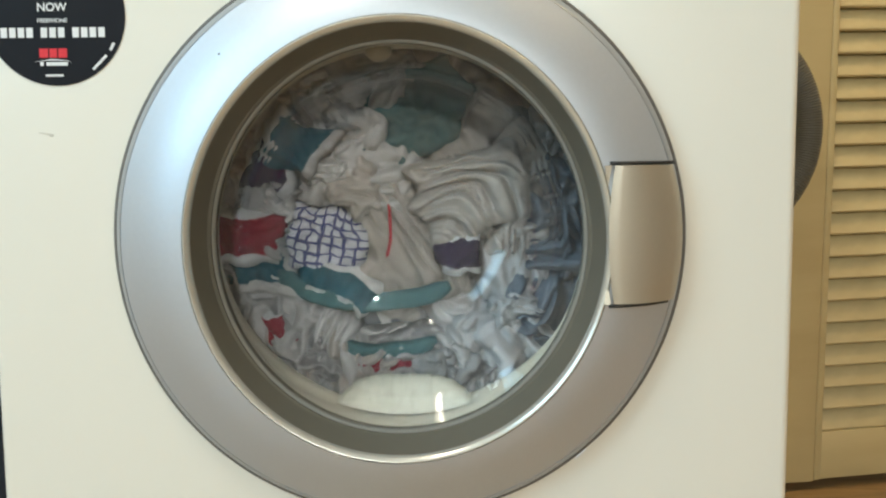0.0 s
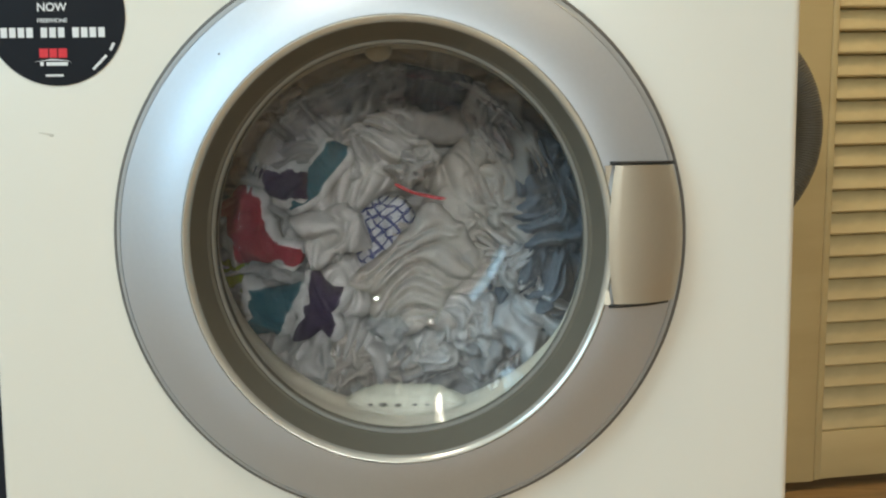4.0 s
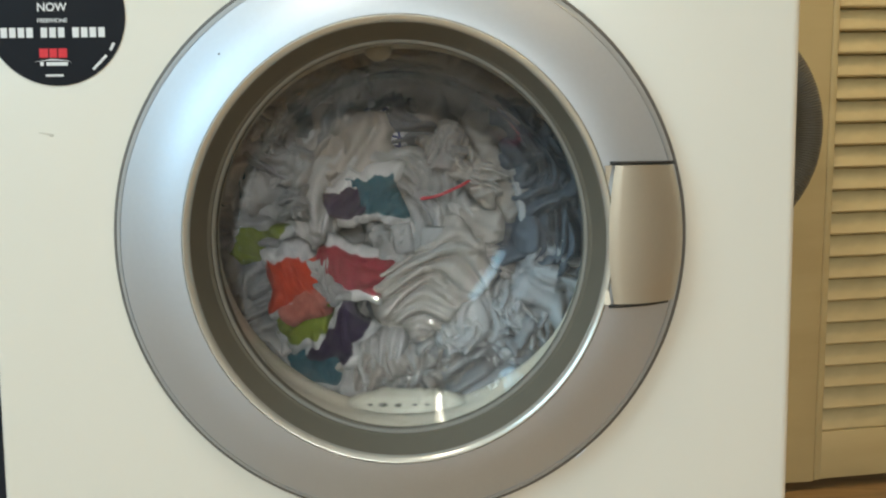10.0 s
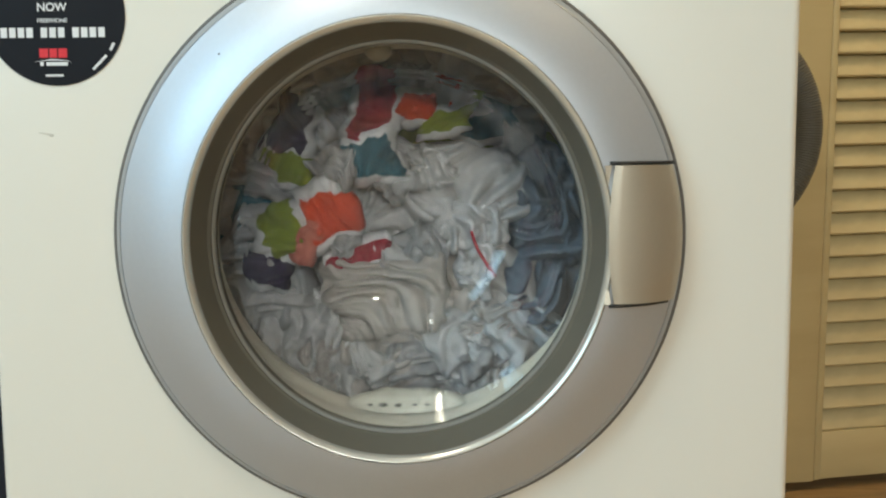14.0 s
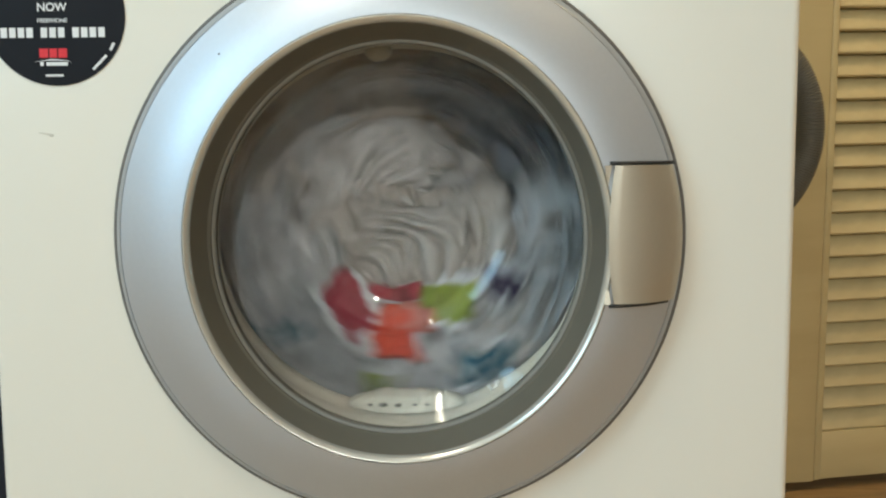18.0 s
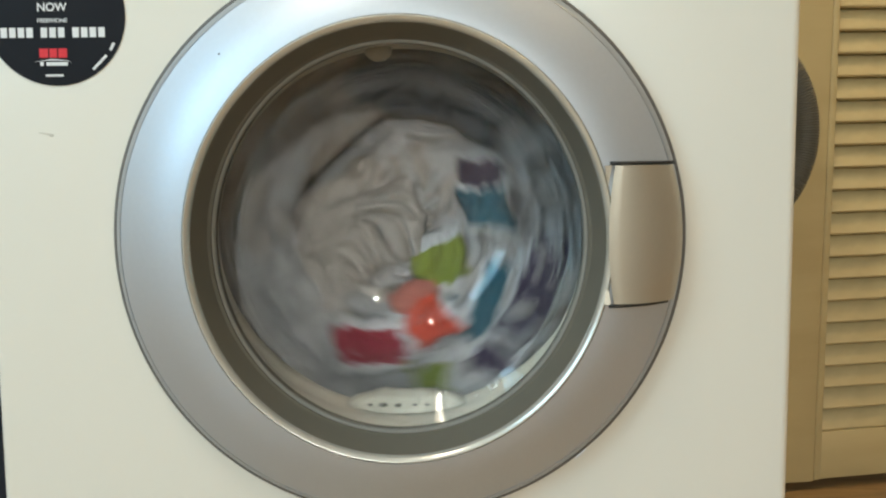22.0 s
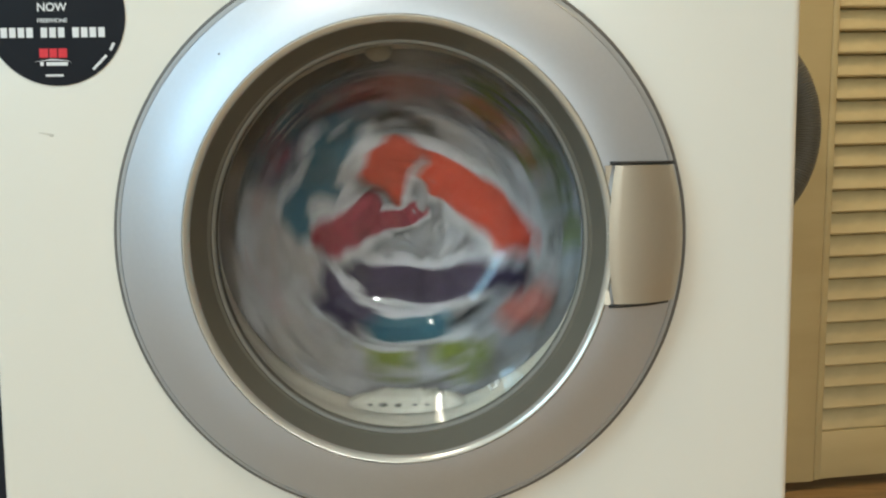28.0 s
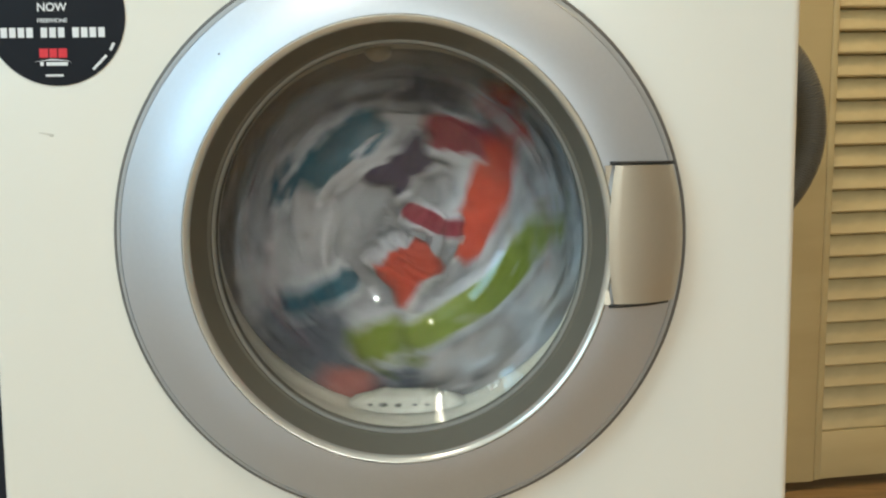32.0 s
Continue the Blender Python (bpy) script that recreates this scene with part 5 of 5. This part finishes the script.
    tumble(strap, 0.135, [(0, -3, -19, 0, 90), (0.4, -3, -19, 0, 90), (2.9, -3, -19, 0, 90), (5.55, -3, -19, 0, 90), (8.4, 109, -41, 95, 0), (11, 109, -41, 95, 0), (13.6, -3, -19, 0, 90), (16.35, -3, -19, 0, 90), (28, -3, -19, 0, 90), (29, -3, -19, 0, 90), (30, -3, -19, 0, 90), (31, -3, -19, 0, 90), (32, -3, -19, 0, 90)])
    tumble(orange_c, 0.128, [(0, -5, -16, 0, 80), (0.4, -5, -16, 0, 80), (2.9, -5, -16, 0, 80), (5, -5, -16, 0, 80), (8.4, -5, -16, 0, 80), (11, -5, -16, 0, 80), (12, -5, -16, 0, 80), (13, -5, -16, 0, 80), (13.6, 9, 103, 10, 0), (16.35, 9, 103, 10, 0), (17, -5, -16, 0, 80), (20, -5, -16, 0, 80), (23, -5, -16, 0, 80), (25, -5, -16, 0, 80), (28, -5, -16, 0, 80), (29, -5, -16, 0, 80), (30, -5, -16, 0, 80), (31, -5, -16, 0, 80), (32, -5, -16, 0, 80)])
    tumble(lime_d, 0.13, [(0, -5, -17, 0, 80), (0.4, -5, -17, 0, 80), (2.9, -5, -17, 0, 80), (5, -5, -17, 0, 80), (8.4, -5, -17, 0, 80), (11, -5, -17, 0, 80), (12, -5, -17, 0, 80), (13, -5, -17, 0, 80), (13.6, 32, 91, 12, 0), (16.35, 32, 91, 12, 0), (17, -5, -17, 0, 80), (20, -5, -17, 0, 80), (23, -5, -17, 0, 80), (25, -5, -17, 0, 80), (28, -5, -17, 0, 80), (29, -5, -17, 0, 80), (30, -5, -17, 0, 80), (31, -5, -17, 0, 80), (32, -5, -17, 0, 80)])
    tumble(frill_a, 0.12, [(0, -66, -14, 0, 70), (0.4, -66, -14, 0, 70), (2.9, -66, -14, 0, 70), (5, -66, -14, 0, 70), (8.4, -75, -40, 12, 0), (11, -75, -40, 12, 0), (12, -43, -3, 0, 60), (13, -43, -3, 0, 60), (13.6, -52, 51, 0, 0), (16.35, -52, 51, 0, 0), (17, -66, -14, 0, 70), (20, -66, -14, 0, 70), (23, -66, -14, 0, 70), (25, -66, -14, 0, 70), (28, -66, -14, 0, 70), (29, -66, -14, 0, 70), (30, -66, -14, 0, 70), (31, -66, -14, 0, 70), (32, -66, -14, 0, 70)])
    tumble(frill_b, 0.12, [(0, -12, -15, 0, 70), (0.4, -12, -15, 0, 70), (2.9, -12, -15, 0, 70), (5, -12, -15, 0, 70), (8.4, -63, -55, 10, 0), (11, -63, -55, 10, 0), (13.6, -52, -16, 40, 0), (16.35, -52, -16, 40, 0), (17, -12, -15, 0, 70), (20, -12, -15, 0, 70), (23, -12, -15, 0, 70), (25, -12, -15, 0, 70), (28, -12, -15, 0, 70), (29, -12, -15, 0, 70), (30, -12, -15, 0, 70), (31, -12, -15, 0, 70), (32, -12, -15, 0, 70)])
    tumble(tag_a, 0.116, [(0, -3, -17, 0, 90), (0.4, -3, -17, 0, 90), (2.9, -3, -17, 0, 90), (5, -3, -17, 0, 90), (8.4, 22, -11, -5, 0), (11, 22, -11, -5, 0), (12, -3, -17, 0, 90), (13, -3, -17, 0, 90), (13.6, -17, 17, 20, 70), (16.35, -17, 17, 20, 70), (17, -3, -17, 0, 90), (20, -3, -17, 0, 90), (23, -3, -17, 0, 90), (25, -3, -17, 0, 90), (28, -3, -17, 0, 90), (29, -3, -17, 0, 90), (30, -3, -17, 0, 90), (31, -3, -17, 0, 90), (32, -3, -17, 0, 90)])
    tumble(tag_b, 0.118, [(0, -14, -17, 0, 90), (0.4, -14, -17, 0, 90), (2.9, -14, -17, 0, 90), (5, -14, -17, 0, 90), (8.4, -3, -10, 8, 0), (11, -3, -10, 8, 0), (13.6, -14, -17, 0, 90), (16.35, -14, -17, 0, 90), (17, -14, -17, 0, 90), (20, -14, -17, 0, 90), (23, -14, -17, 0, 90), (25, -14, -17, 0, 90), (28, -14, -17, 0, 90), (29, -14, -17, 0, 90), (30, -14, -17, 0, 90), (31, -14, -17, 0, 90), (32, -14, -17, 0, 90)])
    tumble(small_0, 0.138, [(0, -57, 92, 0, 0), (0.4, -57, 92, 0, 0), (2.9, 1, 50, 40, 0), (5.55, 1, 50, 40, 0), (8.4, -98, 21, 80, 0), (11, -98, 21, 80, 0), (13.6, 10, -20, 120, 0), (16.35, 10, -20, 120, 0), (17, 74, -13, 0, 30), (32, 74, -13, 0, 30)])
    tumble(small_1, 0.14, [(0, -71, 50, 35, 0), (0.4, -71, 50, 35, 0), (2.9, -60, -14, 75, 0), (5.55, -60, -14, 75, 0), (8.4, -105, 83, 115, 0), (11, -105, 83, 115, 0), (13.6, 26, 49, 155, 0), (16.35, 26, 49, 155, 0), (17, 50, -69, 0, 30), (32, 50, -69, 0, 30)])
    tumble(small_2, 0.142, [(0, 93, -11, 70, 0), (0.4, 93, -11, 70, 0), (2.9, 70, 79, 110, 0), (5.55, 70, 79, 110, 0), (8.4, 65, 39, 150, 0), (11, 65, 39, 150, 0), (13.6, 80, -87, 190, 0), (16.35, 80, -87, 190, 0), (17, -7, -91, 0, 30), (32, -7, -91, 0, 30)])
    tumble(small_3, 0.138, [(0, 24, -129, 105, 0), (0.4, 24, -129, 105, 0), (2.9, -11, -85, 145, 0), (5.55, -11, -85, 145, 0), (8.4, -15, -15, 185, 0), (11, -15, -15, 185, 0), (13.6, -9, 40, 225, 0), (16.35, -9, 40, 225, 0), (17, -62, -65, 0, 30), (32, -62, -65, 0, 30)])
    tumble(small_4, 0.14, [(0, -118, 28, 140, 0), (0.4, -118, 28, 140, 0), (2.9, 19, -111, 180, 0), (5.55, 19, -111, 180, 0), (8.4, 39, -101, 220, 0), (11, 39, -101, 220, 0), (13.6, 60, -41, 260, 0), (16.35, 60, -41, 260, 0), (17, -81, -7, 0, 30), (32, -81, -7, 0, 30)])
    tumble(small_5, 0.142, [(0, -39, 28, 175, 0), (0.4, -39, 28, 175, 0), (2.9, -42, -122, 215, 0), (5.55, -42, -122, 215, 0), (8.4, -37, -127, 255, 0), (11, -37, -127, 255, 0), (13.6, -82, -116, 295, 0), (16.35, -82, -116, 295, 0), (17, -54, 46, 0, 30), (32, -54, 46, 0, 30)])
    tumble(small_6, 0.138, [(0, 90, -71, 210, 0), (0.4, 90, -71, 210, 0), (2.9, 90, -36, 250, 0), (5.55, 90, -36, 250, 0), (8.4, 90, -81, 290, 0), (11, 90, -81, 290, 0), (13.6, -31, -126, 330, 0), (16.35, -31, -126, 330, 0), (17, 4, 64, 0, 30), (32, 4, 64, 0, 30)])
    tumble(small_7, 0.14, [(0, -82, -121, 245, 0), (0.4, -82, -121, 245, 0), (2.9, -98, 55, 285, 0), (5.55, -98, 55, 285, 0), (8.4, 36, 64, 325, 0), (11, 36, 64, 325, 0), (13.6, -15, -40, 365, 0), (16.35, -15, -40, 365, 0), (17, 57, 36, 0, 30), (32, 57, 36, 0, 30)])
    tumble(line, 0.1125, [(0, -13, -3, 88, 0), (0.4, -13, -3, 88, 0), (1, -15, -55, 10, 0), (2, 47, -29, 85, 0), (2.9, 11, 28, -15, 0), (5.55, 11, 28, -15, 0), (6, -38, 25, 10, 0), (7, -10, 60, 0, 30), (8.4, 35, 28, 20, 0), (11, 35, 28, 20, 0), (12, 20, 33, -200, 50), (13.6, 64, -24, -60, 0), (16.35, 64, -24, -60, 0), (17, -5, -15, 0, 70)])
    tumble(beige_f, 0.136, [(0, 53, 30, 20, 0), (0.4, 53, 30, 20, 0), (1, 29, -9, 60, 12), (2, -42, -58, -15, 6), (2.9, 8, -39, 50, 0), (5.55, 8, -39, 50, 0), (6, 22, -31, 80, 0), (7, 21, -21, 0, -4), (8, 22, -35, 35, 0), (8.4, 17, -48, 38, 0), (11, 17, -48, 38, 0), (12, -61, -4, -50, -4), (13, -51, -19, -8, -4), (13.6, -20, -59, 8, 0), (16.35, -20, -59, 8, 0), (17, 32, -24, 15, 0), (18, -4, -14, 0, -2), (19, 13, -14, 20, -2), (20, 20, -4, 0, -2), (21, -13, 5, 0, -2), (22, -39, -4, 20, -2), (23, -65, -31, 60, -2), (24, -51, 0, 110, 45), (25, -51, 0, 110, 60), (32, -23, 0, 110, 60)])
    tumble(towel_back, 0.158, [(0, 0, 0, 0, 45), (22, 0, 0, 0, 45), (24.5, 12, -22, 60, 8), (28, 2, -18, 60, 0), (32, -5, -25, 60, 0)])
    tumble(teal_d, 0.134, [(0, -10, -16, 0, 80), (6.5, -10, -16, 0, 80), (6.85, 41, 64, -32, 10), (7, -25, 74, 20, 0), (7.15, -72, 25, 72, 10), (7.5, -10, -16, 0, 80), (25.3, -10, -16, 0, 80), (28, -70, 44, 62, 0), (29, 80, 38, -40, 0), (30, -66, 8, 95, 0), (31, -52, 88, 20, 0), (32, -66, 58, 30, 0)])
    # the heap of foam sinks away while the load rests
    walk(foam, [(t, pose(0, -0.002, ZC - z)) for t, z in ((0, 0), (2.5, 0), (4.5, 0.012), (5.6, 0.022), (7, 0.034), (32, 0.034))])
    # the load spreads round the whole drum in the long spin
    for piece, a in POCKET:
        deep = [pose(r * math.cos(a), y, r * math.sin(a), 0, 90 - math.degrees(a), 0) for r, y in ((0.165, 0.235), (0.15, 0.168))]
        back = pose(0.06 * math.cos(a), 0.275, 0.06 * math.sin(a), 0, 90 - math.degrees(a), 0)
        walk(piece, [(0, deep[0]), (0.45, deep[0]), (0.75, back), (1.05, back), (1.35, deep[0]), (16.35, deep[0]), (18, deep[1]), (32, deep[1])])
    for piece, a in FILLS:
        rest, flung = [pose(r * math.cos(a), y, r * math.sin(a), 0, 90 - math.degrees(a), 0) for r, y in ((0.150, 0.168), (0.149, 0.167))]
        walk(piece, [(0, rest), (0.5, rest), (1.3, flung), (2.4, flung), (2.9, rest), (5.6, rest), (6.4, flung), (7.9, flung), (8.4, rest), (11, rest), (11.7, flung), (13, flung), (13.6, rest), (16.4, rest), (17.2, flung), (32, flung)])
    for piece in (hose,):
        rows = []
        for k in range(321):
            t = k / 10
            still = any(a <= t <= b for a, b in ((0, 0.5), (2.9, 5.5), (8.4, 11.0), (13.6, 16.4)))
            shake = 0.0 if still else 0.004 * math.sin(t * 7.1) + 0.002 * math.sin(t * 17.3)
            rows.append((t, pose(HOSE_AT[0] + shake, HOSE_AT[1], HOSE_AT[2] + shake * 0.6)))
        walk(piece, rows)


motions()
